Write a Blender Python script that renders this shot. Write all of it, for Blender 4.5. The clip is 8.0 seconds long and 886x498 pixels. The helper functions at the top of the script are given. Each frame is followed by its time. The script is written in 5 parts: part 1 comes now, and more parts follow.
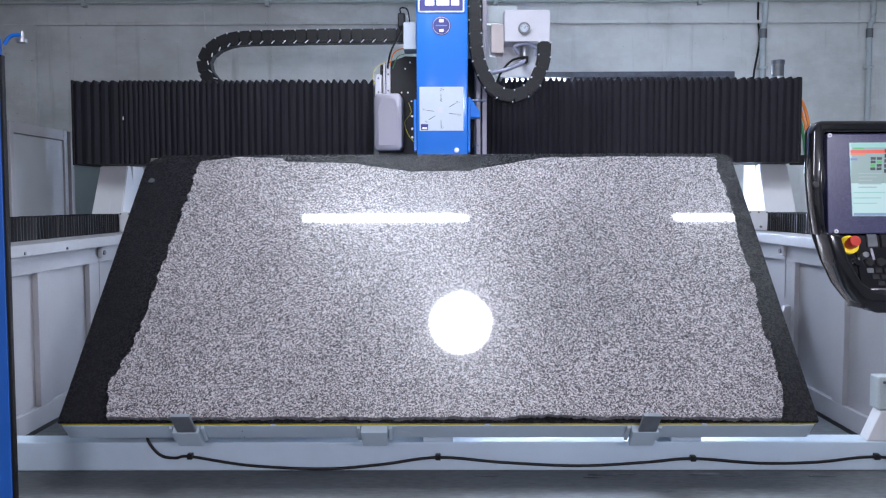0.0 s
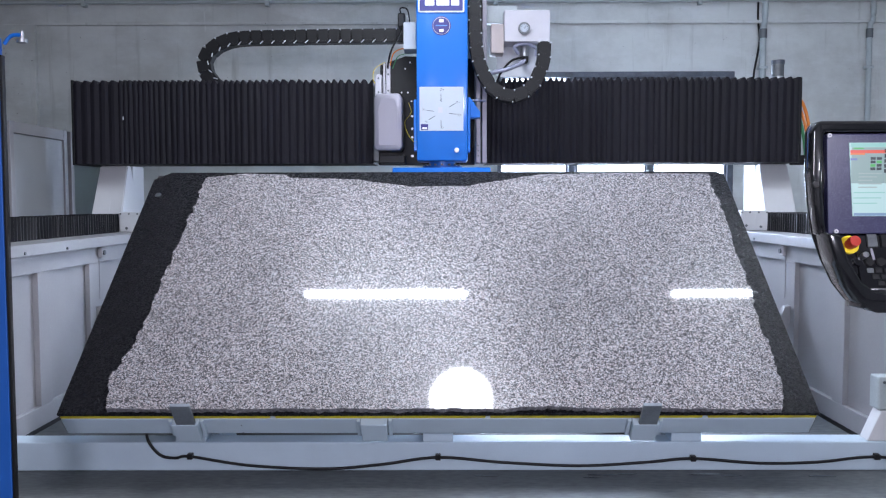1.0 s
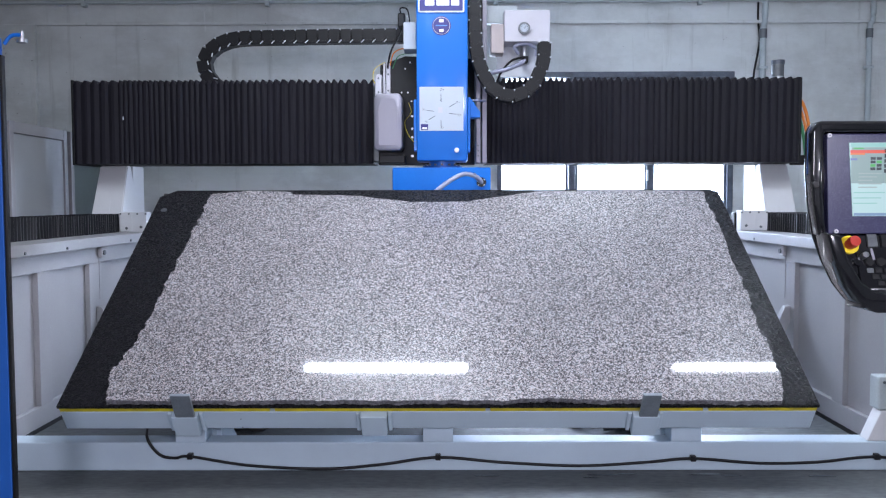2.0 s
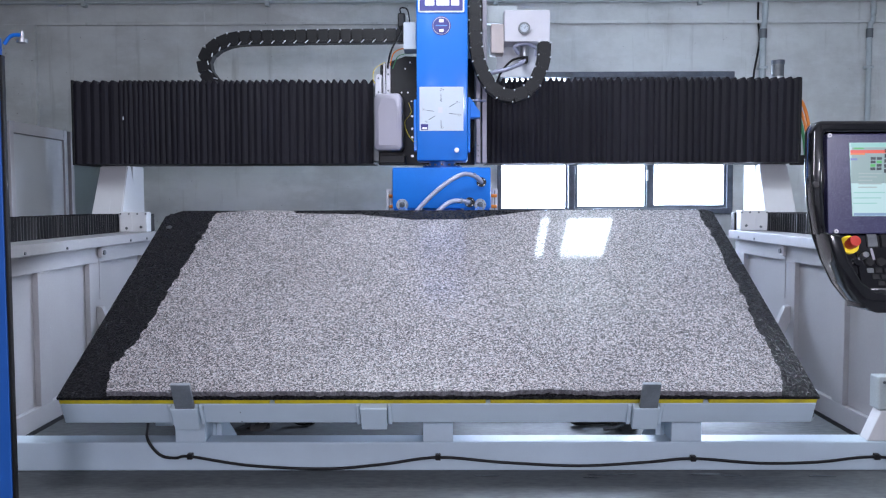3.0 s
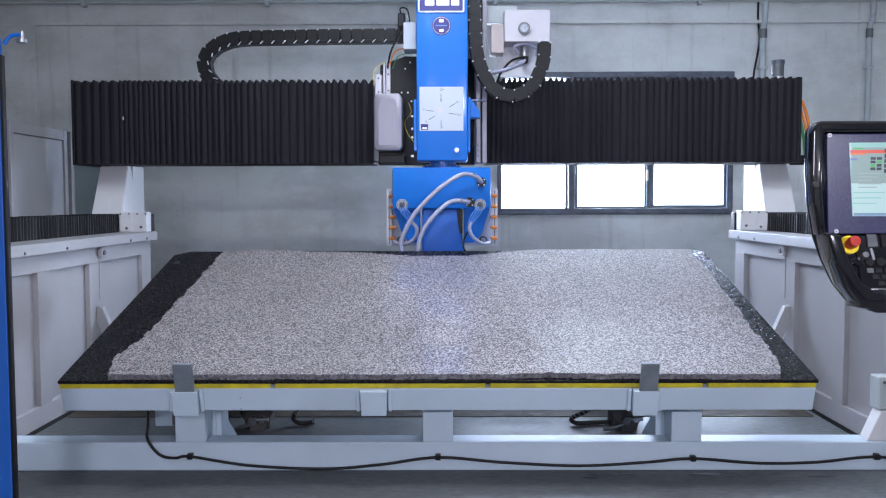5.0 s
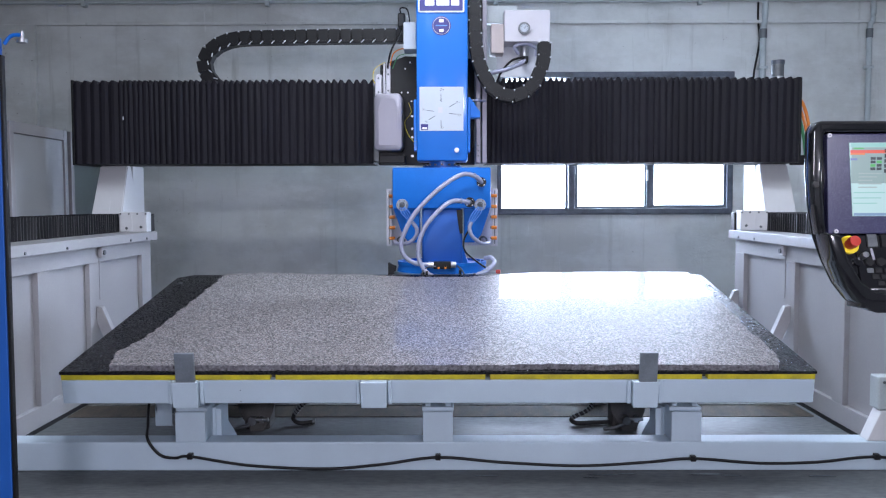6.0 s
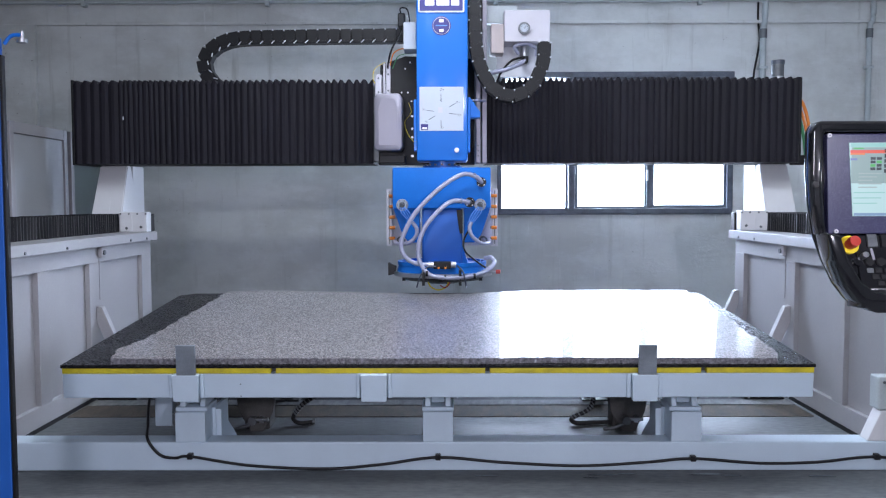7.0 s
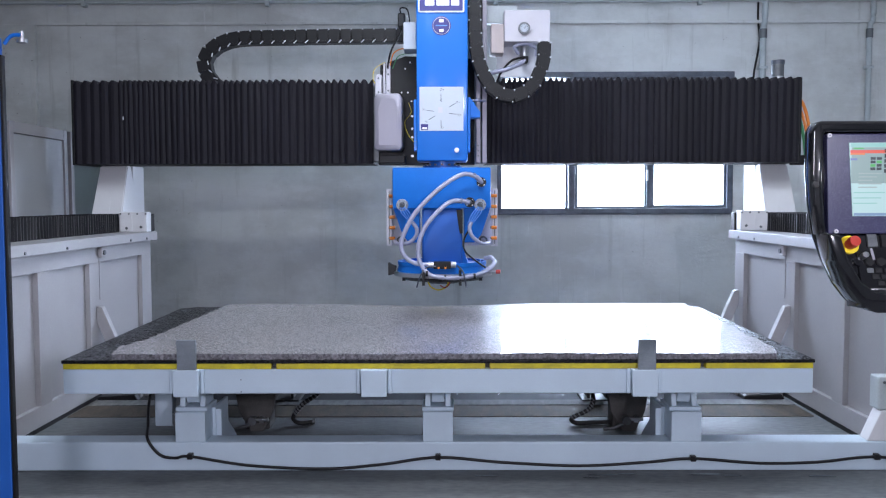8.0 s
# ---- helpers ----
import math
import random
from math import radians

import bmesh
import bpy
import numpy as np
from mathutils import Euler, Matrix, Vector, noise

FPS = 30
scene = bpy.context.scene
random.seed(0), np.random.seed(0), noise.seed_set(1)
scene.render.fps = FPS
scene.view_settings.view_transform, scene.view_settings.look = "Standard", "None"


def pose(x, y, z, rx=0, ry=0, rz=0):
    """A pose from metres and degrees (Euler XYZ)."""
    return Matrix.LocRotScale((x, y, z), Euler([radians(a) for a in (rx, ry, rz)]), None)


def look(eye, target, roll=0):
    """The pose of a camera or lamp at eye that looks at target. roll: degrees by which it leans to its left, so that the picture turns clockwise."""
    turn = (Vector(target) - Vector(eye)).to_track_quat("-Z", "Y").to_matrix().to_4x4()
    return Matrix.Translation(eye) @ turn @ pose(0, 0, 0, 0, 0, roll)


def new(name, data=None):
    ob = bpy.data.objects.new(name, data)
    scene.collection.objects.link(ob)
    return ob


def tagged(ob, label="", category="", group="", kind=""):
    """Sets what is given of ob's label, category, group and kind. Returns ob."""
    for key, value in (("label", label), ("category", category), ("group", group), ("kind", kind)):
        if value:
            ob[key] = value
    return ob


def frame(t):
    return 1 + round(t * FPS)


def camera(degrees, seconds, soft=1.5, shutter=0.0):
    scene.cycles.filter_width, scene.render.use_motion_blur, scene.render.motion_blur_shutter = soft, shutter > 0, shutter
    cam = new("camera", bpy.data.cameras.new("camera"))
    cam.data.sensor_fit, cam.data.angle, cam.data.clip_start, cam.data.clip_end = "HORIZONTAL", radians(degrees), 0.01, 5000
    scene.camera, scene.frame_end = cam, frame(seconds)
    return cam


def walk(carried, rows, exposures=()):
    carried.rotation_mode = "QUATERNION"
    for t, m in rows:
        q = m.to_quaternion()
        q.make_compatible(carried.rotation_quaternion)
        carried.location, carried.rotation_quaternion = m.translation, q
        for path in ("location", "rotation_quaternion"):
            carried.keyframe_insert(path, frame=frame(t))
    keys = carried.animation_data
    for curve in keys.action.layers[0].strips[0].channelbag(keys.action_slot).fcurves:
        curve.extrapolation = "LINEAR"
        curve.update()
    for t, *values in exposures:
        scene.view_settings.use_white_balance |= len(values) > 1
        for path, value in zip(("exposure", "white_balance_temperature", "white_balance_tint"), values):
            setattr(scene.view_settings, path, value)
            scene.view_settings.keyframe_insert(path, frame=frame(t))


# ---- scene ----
cam = camera(55.9, 8.0, soft=1.2)
CAM = pose(0.0524, 0, 1.434, 86.721, 0, 0.30) @ pose(0, 0, 0, 0, 0, -0.153)
walk(cam, [(0.0, CAM), (8.0, CAM)])

# the tilting table: pivot, surface and tilt by time
PIVOT_Y, PIVOT_Z = 4.499, 0.4124
FRONT_U, BACK_U, TOP_V, HALF_W = -0.3317, 1.644, 0.227, 1.90
TILT = [(0.0, 45.35), (0.5, 42.3), (1.0, 39.4), (1.5, 36.65), (3.0, 27.5), (3.5, 24.7), (4.0, 21.9),
        (4.5, 18.95), (6.0, 9.2), (6.5, 6.45), (7.0, 4.2), (7.5, 2.45), (8.0, 0.6)]

# ---- world and light ----
world = bpy.data.worlds.new("sky")
scene.world = world
world.use_nodes = True
sky = world.node_tree.nodes.new("ShaderNodeTexSky")
sky.sky_type, sky.sun_disc = "NISHITA", False
sky.sun_elevation, sky.sun_rotation = radians(40), radians(150)
world.node_tree.links.new(sky.outputs[0], world.node_tree.nodes["Background"].inputs[0])
world.node_tree.nodes["Background"].inputs[1].default_value = 0.12
scene.view_settings.exposure = 0.08


def area_lamp(name, eye, target, sx, sy, watts, color=(1, 1, 1), shape="RECTANGLE"):
    data = bpy.data.lights.new(name, "AREA")
    data.shape, data.size, data.size_y, data.energy, data.color = shape, sx, sy, watts, color
    ob = new(name, data)
    ob.matrix_world = look(eye, target)
    return ob


sun = bpy.data.lights.new("sun", "SUN")
sun.energy, sun.angle, sun.color = 2.0, radians(0.5), (1, 0.96, 0.9)
sun_ob = new("sun", sun)
sun_ob.matrix_world = look((4, 16, 14), (0, 22, 0))

COOL = (0.77, 0.85, 1.0)
# the row at y 4.96 is mirrored in the slab; y 1.2 is unseen, added fill
TUBES = [(-0.52, 4.96), (2.90, 4.96), (-0.52, 1.2), (2.90, 1.2)]
TUBE_Z = 4.03
for tx, ty in TUBES:
    lamp = area_lamp("tube_light", (tx, ty, TUBE_Z - 0.045), (tx, ty + 0.0001, 0), 1.5, 0.055, (64 if tx < 0 else 34) if ty > 3 else 9, COOL)
    lamp.matrix_world = pose(tx, ty, TUBE_Z - 0.045)
BAY = (0.174, 3.99, 3.93)
lamp = area_lamp("bay_light", BAY, BAY, 0.56, 0.56, 54, (0.78, 0.84, 1.0), "DISK")
lamp.matrix_world = pose(*BAY)
# two unseen soft lamps on stands behind the camera; the one at the side throws the machine's shadow on the back wall
area_lamp("unseen_front_light", (2.0, -1.5, 2.0), (-0.1, 6.2, 1.0), 0.22, 0.22, 92, (0.86, 0.85, 1.03))
# wide lamp without a known source, added to fill the right side base
area_lamp("unseen_front_light", (-1.0, -1.5, 1.9), (0.8, 6.2, 1.0), 0.9, 0.9, 105, (0.86, 0.85, 1.03))
# daylight in the window openings
WIN = [(0.62, 3.28, 1.285, 2.88)]
WALL_Y = 9.5
for x0, x1, z0, z1 in WIN:
    area_lamp("window_daylight", ((x0 + x1) / 2, WALL_Y + 0.32, (z0 + z1) / 2), ((x0 + x1) / 2, 0, (z0 + z1) / 2),
              x1 - x0, z1 - z0, 95 * (x1 - x0) * (z1 - z0), (0.68, 0.82, 1.11))
# daylight in the panes of the roof light
ROOF_Y, ROOF_PANES = 7.70, [(1.095, 1.21), (1.39, 1.935)]
for x0, x1 in ROOF_PANES:
    area_lamp("roof_daylight", ((x0 + x1) / 2, ROOF_Y + 0.1, 4.83), ((x0 + x1) / 2, 0, 4.83), x1 - x0, 0.98, 55 * (x1 - x0) * 0.98, (0.72, 0.85, 1.0))


# ---- materials ----
def node(nt, kind, **values):
    n = nt.nodes.new(kind)
    for k, v in values.items():
        n.inputs[k.replace("_", " ")].default_value = v
    return n


def material(name, color, rough=0.5, metal=0.0, spec=0.5, vary=0.12, scale=6.0, fine=90.0, bump=0.05, stain=None, coat=0.0, stretch=(1, 1, 1),
             emit=None, strength=0.0, rough_vary=0.15, deep=0.004):
    """Principled surface with colour and gloss varied at two scales, and fine relief."""
    m = bpy.data.materials.new(name)
    m.use_nodes = True
    nt = m.node_tree
    b = nt.nodes["Principled BSDF"]
    co = nt.nodes.new("ShaderNodeTexCoord")
    mp = nt.nodes.new("ShaderNodeMapping")
    mp.inputs["Scale"].default_value = stretch
    nt.links.new(co.outputs["Object"], mp.inputs[0])
    big = node(nt, "ShaderNodeTexNoise", Scale=scale, Detail=6.0, Roughness=0.62)
    small = node(nt, "ShaderNodeTexNoise", Scale=fine, Detail=4.0, Roughness=0.6)
    for n in (big, small):
        nt.links.new(mp.outputs[0], n.inputs["Vector"])
    ramp = nt.nodes.new("ShaderNodeMapRange")
    ramp.inputs["From Min"].default_value, ramp.inputs["From Max"].default_value = 0.3, 0.7
    nt.links.new(big.outputs[0], ramp.inputs[0])
    mix = nt.nodes.new("ShaderNodeMix")
    mix.data_type = "RGBA"
    dark = stain if stain else tuple(c * (1 - vary) for c in color)
    mix.inputs[6].default_value, mix.inputs[7].default_value = (*dark, 1), (*[min(1, c * (1 + vary * 0.5)) for c in color], 1)
    nt.links.new(ramp.outputs[0], mix.inputs[0])
    mix2 = nt.nodes.new("ShaderNodeMix")
    mix2.data_type, mix2.blend_type = "RGBA", "OVERLAY"
    mix2.inputs[0].default_value = min(0.6, vary * 1.2)
    nt.links.new(mix.outputs[2], mix2.inputs[6])
    nt.links.new(small.outputs[0], mix2.inputs[7])
    nt.links.new(mix2.outputs[2], b.inputs["Base Color"])
    rr = nt.nodes.new("ShaderNodeMapRange")
    rr.inputs["From Min"].default_value, rr.inputs["From Max"].default_value = 0.3, 0.7
    rr.inputs["To Min"].default_value, rr.inputs["To Max"].default_value = max(0.02, rough * (1 - rough_vary)), min(1, rough * (1 + rough_vary))
    nt.links.new(big.outputs[0], rr.inputs[0])
    nt.links.new(rr.outputs[0], b.inputs["Roughness"])
    b.inputs["Metallic"].default_value = metal
    b.inputs["Specular IOR Level"].default_value = spec
    b.inputs["Coat Weight"].default_value = coat
    if bump:
        bp = node(nt, "ShaderNodeBump", Strength=bump, Distance=deep)
        nt.links.new(small.outputs[0], bp.inputs["Height"])
        nt.links.new(bp.outputs[0], b.inputs["Normal"])
    if emit:
        b.inputs["Emission Color"].default_value = (*emit, 1)
        b.inputs["Emission Strength"].default_value = strength
    return m


def granite(name, rough, relief, shade=1.0, polish=0.0):
    """Speckled grey granite: pale feldspar, grey quartz, black mica."""
    m = bpy.data.materials.new(name)
    m.use_nodes = True
    nt = m.node_tree
    b = nt.nodes["Principled BSDF"]
    co = nt.nodes.new("ShaderNodeTexCoord")
    warp = node(nt, "ShaderNodeTexNoise", Scale=45.0, Detail=3.0)
    nt.links.new(co.outputs["Object"], warp.inputs["Vector"])
    add = nt.nodes.new("ShaderNodeVectorMath")
    add.operation = "MULTIPLY_ADD"
    add.inputs[1].default_value = (0.02, 0.02, 0.02)
    nt.links.new(warp.outputs[1], add.inputs[0])
    nt.links.new(co.outputs["Object"], add.inputs[2])
    cells = node(nt, "ShaderNodeTexVoronoi", Scale=195.0)
    nt.links.new(add.outputs[0], cells.inputs["Vector"])
    sep = nt.nodes.new("ShaderNodeSeparateColor")
    nt.links.new(cells.outputs["Color"], sep.inputs[0])
    clump = node(nt, "ShaderNodeTexNoise", Scale=62.0, Detail=5.0, Roughness=0.7)
    nt.links.new(co.outputs["Object"], clump.inputs["Vector"])
    mixf = nt.nodes.new("ShaderNodeMath")
    mixf.operation = "MULTIPLY_ADD"
    mixf.inputs[1].default_value = 0.62
    nt.links.new(sep.outputs[0], mixf.inputs[0])
    half = nt.nodes.new("ShaderNodeMath")
    half.operation = "MULTIPLY"
    half.inputs[1].default_value = 0.58
    nt.links.new(clump.outputs[0], half.inputs[0])
    nt.links.new(half.outputs[0], mixf.inputs[2])
    ramp = nt.nodes.new("ShaderNodeValToRGB")
    e = ramp.color_ramp.elements
    e[0].position, e[0].color = 0.26, (0.04 * shade, 0.039 * shade, 0.044 * shade, 1)
    e[1].position, e[1].color = 0.84, (0.88 * shade, 0.82 * shade, 0.83 * shade, 1)
    for p, c in ((0.42, (0.095, 0.089, 0.093)), (0.555, (0.23, 0.223, 0.228)), (0.66, (0.48, 0.45, 0.458))):
        n = e.new(p)
        n.color = (*[v * shade for v in c], 1)
    nt.links.new(mixf.outputs[0], ramp.inputs[0])
    broad = node(nt, "ShaderNodeTexNoise", Scale=2.2, Detail=4.0)
    nt.links.new(co.outputs["Object"], broad.inputs["Vector"])
    tint = nt.nodes.new("ShaderNodeMix")
    tint.data_type, tint.blend_type = "RGBA", "OVERLAY"
    tint.inputs[0].default_value = 0.22
    nt.links.new(ramp.outputs[0], tint.inputs[6])
    nt.links.new(broad.outputs[0], tint.inputs[7])
    hue = nt.nodes.new("ShaderNodeValToRGB")
    hue.color_ramp.elements[0].color, hue.color_ramp.elements[1].color = (1.09, 0.975, 0.94, 1), (0.93, 1.0, 1.05, 1)
    nt.links.new(sep.outputs[1], hue.inputs[0])
    stone = nt.nodes.new("ShaderNodeMix")
    stone.data_type, stone.blend_type = "RGBA", "MULTIPLY"
    stone.inputs[0].default_value = 1.0
    nt.links.new(tint.outputs[2], stone.inputs[6])
    nt.links.new(hue.outputs[0], stone.inputs[7])
    nt.links.new(stone.outputs[2], b.inputs["Base Color"])
    b.inputs["Roughness"].default_value = rough
    b.inputs["IOR"].default_value = 1.5
    b.inputs["Coat Weight"].default_value = polish
    b.inputs["Coat Roughness"].default_value = 0.045
    b.inputs["Specular IOR Level"].default_value = 0.28
    if relief:
        bp = node(nt, "ShaderNodeBump", Strength=relief, Distance=0.01)
        nt.links.new(clump.outputs[0], bp.inputs["Height"])
        nt.links.new(bp.outputs[0], b.inputs["Normal"])
    return m


def granulate(name):
    """Pressed black rubber granules: each grain has its own facing and tone."""
    m = bpy.data.materials.new(name)
    m.use_nodes = True
    nt = m.node_tree
    b = nt.nodes["Principled BSDF"]
    co = nt.nodes.new("ShaderNodeTexCoord")
    cells = node(nt, "ShaderNodeTexVoronoi", Scale=115.0)
    nt.links.new(co.outputs["Object"], cells.inputs["Vector"])
    sep = nt.nodes.new("ShaderNodeSeparateColor")
    nt.links.new(cells.outputs["Color"], sep.inputs[0])
    ramp = nt.nodes.new("ShaderNodeValToRGB")
    e = ramp.color_ramp.elements
    e[0].position, e[0].color = 0.2, (0.008, 0.0077, 0.0092, 1)
    e[1].position, e[1].color = 1.0, (0.0115, 0.011, 0.0132, 1)
    nt.links.new(sep.outputs[0], ramp.inputs[0])
    nt.links.new(ramp.outputs[0], b.inputs["Base Color"])
    rg = nt.nodes.new("ShaderNodeMapRange")
    rg.inputs["To Min"].default_value, rg.inputs["To Max"].default_value = 0.14, 0.4
    nt.links.new(sep.outputs[1], rg.inputs[0])
    nt.links.new(rg.outputs[0], b.inputs["Roughness"])
    b.inputs["Specular IOR Level"].default_value = 0.2
    bp = node(nt, "ShaderNodeBump", Strength=0.32, Distance=0.005)
    nt.links.new(cells.outputs["Distance"], bp.inputs["Height"])
    bp2 = node(nt, "ShaderNodeBump", Strength=0.34, Distance=0.006)
    nt.links.new(sep.outputs[2], bp2.inputs["Height"])
    nt.links.new(bp.outputs[0], bp2.inputs["Normal"])
    nt.links.new(bp2.outputs[0], b.inputs["Normal"])
    return m


def plaster(name):
    """Old painted plaster: mottled patches, vertical run marks, trowel texture and dark specks."""
    m = bpy.data.materials.new(name)
    m.use_nodes = True
    nt = m.node_tree
    b = nt.nodes["Principled BSDF"]
    co = nt.nodes.new("ShaderNodeTexCoord")

    def noise_at(stretch, scale, detail, lo, hi):
        mp = nt.nodes.new("ShaderNodeMapping")
        mp.inputs["Scale"].default_value = stretch
        nt.links.new(co.outputs["Object"], mp.inputs[0])
        n = node(nt, "ShaderNodeTexNoise", Scale=scale, Detail=detail, Roughness=0.65)
        nt.links.new(mp.outputs[0], n.inputs["Vector"])
        rg = nt.nodes.new("ShaderNodeMapRange")
        rg.inputs["From Min"].default_value, rg.inputs["From Max"].default_value = lo, hi
        nt.links.new(n.outputs[0], rg.inputs[0])
        return rg.outputs[0]

    def blend(fac, a, c, k):
        mx = nt.nodes.new("ShaderNodeMix")
        mx.data_type = "RGBA"
        mul = nt.nodes.new("ShaderNodeMath")
        mul.operation = "MULTIPLY"
        mul.inputs[1].default_value = k
        nt.links.new(fac, mul.inputs[0])
        nt.links.new(mul.outputs[0], mx.inputs[0])
        if isinstance(a, tuple):
            mx.inputs[6].default_value = (*a, 1)
        else:
            nt.links.new(a, mx.inputs[6])
        mx.inputs[7].default_value = (*c, 1)
        return mx.outputs[2]

    col = blend(noise_at((1, 1, 1.3), 0.9, 7.0, 0.42, 0.62), (0.665, 0.685, 0.67), (0.495, 0.505, 0.49), 0.9)
    col = blend(noise_at((1, 1, 3.0), 2.6, 6.0, 0.52, 0.68), col, (0.75, 0.78, 0.79), 0.3)
    col = blend(noise_at((5, 5, 0.35), 1.6, 5.0, 0.58, 0.72), col, (0.40, 0.41, 0.39), 0.6)
    col = blend(noise_at((9, 9, 0.6), 2.2, 3.0, 0.66, 0.74), col, (0.78, 0.80, 0.80), 0.55)
    col = blend(noise_at((1, 1, 1), 22.0, 2.0, 0.715, 0.74), col, (0.16, 0.15, 0.14), 0.6)
    nt.links.new(col, b.inputs["Base Color"])
    b.inputs["Roughness"].default_value = 0.68
    bp = node(nt, "ShaderNodeBump", Strength=0.25, Distance=0.006)
    nt.links.new(noise_at((1, 1, 1.6), 14.0, 6.0, 0.3, 0.7), bp.inputs["Height"])
    nt.links.new(bp.outputs[0], b.inputs["Normal"])
    return m


def glowing(name, color, strength):
    m = bpy.data.materials.new(name)
    m.use_nodes = True
    b = m.node_tree.nodes["Principled BSDF"]
    b.inputs["Base Color"].default_value = (*[c * 0.15 for c in color], 1)
    b.inputs["Roughness"].default_value = 0.3
    b.inputs["Emission Color"].default_value = (*color, 1)
    b.inputs["Emission Strength"].default_value = strength
    return m


def clear(name, color=(1, 1, 1), rough=0.0):
    m = bpy.data.materials.new(name)
    m.use_nodes = True
    b = m.node_tree.nodes["Principled BSDF"]
    b.inputs["Base Color"].default_value = (*color, 1)
    b.inputs["Transmission Weight"].default_value = 1.0
    b.inputs["Roughness"].default_value = rough
    b.inputs["IOR"].default_value = 1.45
    return m


M_LEG = material("white_machine_paint", (0.68, 0.68, 0.69), 0.40, vary=0.08, scale=2.5, fine=140, bump=0.03)
M_GREY = material("light_grey_machine_paint", (0.52, 0.62, 0.70), 0.5, vary=0.07, scale=2.5, fine=160, bump=0.03)
# white paint darkened below M_LEG for the weaker light on the side bases
M_WHITE = material("dimmed_white_machine_paint", (0.335, 0.325, 0.331), 0.42, vary=0.10, scale=1.8, fine=120, bump=0.04)
M_BLUE = material("blue_machine_paint", (0.006, 0.150, 0.58), 0.40, spec=0.3, vary=0.06, scale=2.0, fine=200, bump=0.03, coat=0.6)
M_BLUE.node_tree.nodes["Principled BSDF"].inputs["Coat Roughness"].default_value = 0.12
M_MBLUE = material("matt_blue_machine_paint", (0.006, 0.15, 0.56), 0.55, spec=0.25, vary=0.10, scale=2.5, fine=150, bump=0.03)
M_DBLUE = material("dark_blue_machine_paint", (0.012, 0.11, 0.45), 0.5, vary=0.08, scale=3.0, fine=150, bump=0.03)
M_BELLOWS = material("black_bellows_fabric", (0.0115, 0.0105, 0.0155), 0.62, spec=0.22, vary=0.35, scale=5.0, fine=220, bump=0.08, stretch=(1, 1, 0.2))
M_RAILCLOTH = material("dark_ribbed_cloth", (0.012, 0.012, 0.014), 0.36, spec=0.3, vary=0.4, scale=14.0, fine=180, bump=0.15)
M_RUBBER = granulate("black_rubber_mat")
M_BLACK = material("black_plastic", (0.010, 0.010, 0.011), 0.45, spec=0.3, vary=0.2, scale=8, fine=140, bump=0.05)
M_GLOSS = material("glossy_black_plastic", (0.008, 0.008, 0.010), 0.13, vary=0.2, scale=6, fine=250, bump=0.01, coat=0.5)
M_NAVY = material("dark_navy_panel", (0.042, 0.042, 0.10), 0.26, vary=0.3, scale=420, fine=500, bump=0.04)
M_STEEL = material("brushed_steel", (0.55, 0.56, 0.58), 0.32, 1.0, vary=0.12, scale=7, fine=180, bump=0.03)
M_DSTEEL = material("dark_steel", (0.16, 0.17, 0.18), 0.45, 0.7, vary=0.25, scale=9, fine=150, bump=0.05)
M_DARK = material("oily_dark_steel", (0.085, 0.082, 0.078), 0.6, spec=0.25, vary=0.35, scale=9, fine=120, bump=0.08)
M_CLAMP = material("grey_steel_clamp", (0.26, 0.29, 0.32), 0.42, 0.5, vary=0.2, scale=14, fine=160, bump=0.05)
M_SILVER = material("silver_grey_cover", (0.26, 0.25, 0.29), 0.36, 0.35, vary=0.07, scale=4, fine=200, bump=0.02)
M_YELLOW = material("yellow_strip", (0.72, 0.60, 0.02), 0.5, vary=0.15, scale=9, fine=80, bump=0.05, stain=(0.42, 0.34, 0.03))
M_WALL = plaster("painted_plaster")
M_PIPE = material("grey_pipe_paint", (0.46, 0.51, 0.52), 0.5, vary=0.1, scale=5, fine=80, bump=0.04)
M_CEIL = material("ceiling_paint", (0.62, 0.63, 0.62), 0.8, vary=0.08, scale=0.8, fine=30, bump=0.04)
M_FLOOR = material("wet_concrete", (0.118, 0.124, 0.127), 0.6, spec=0.15, vary=0.5, scale=1.6, fine=28, bump=0.12, stain=(0.085, 0.092, 0.095), rough_vary=0.4, stretch=(0.55, 1.6, 1))
M_KERB = material("damp_pale_concrete", (0.17, 0.17, 0.17), 0.85, spec=0.1, vary=0.4, scale=6, fine=60, bump=0.1, stretch=(4, 1, 1))
M_DARK_STRIP = material("near_black_strip", (0.03, 0.03, 0.034), 0.8, spec=0.1, vary=0.4, scale=5, fine=60, bump=0.1, stretch=(3, 1, 1))
M_SILT = material("brown_silt", (0.085, 0.07, 0.055), 0.85, spec=0.1, vary=0.5, scale=5, fine=50, bump=0.15, stain=(0.05, 0.045, 0.04), stretch=(3, 1, 1))
M_FRAME = material("grey_window_frame", (0.105, 0.12, 0.15), 0.45, vary=0.4, scale=7, fine=90, bump=0.04)
M_HOSE = material("translucent_grey_hose", (0.36, 0.37, 0.48), 0.3, vary=0.08, scale=12, fine=120, bump=0.02)
M_TUBE = material("blue_air_tube", (0.10, 0.28, 0.75), 0.3, vary=0.1, scale=20, fine=100, bump=0.0)
M_ORANGE = material("orange_plastic", (0.85, 0.26, 0.03), 0.4, vary=0.1, scale=20, fine=100, bump=0.02)
M_GREEN = material("green_cable", (0.05, 0.26, 0.10), 0.45, vary=0.1, scale=20, fine=100, bump=0.0)
M_RED = material("red_plastic", (0.48, 0.045, 0.03), 0.35, vary=0.1, scale=20, fine=100, bump=0.02)
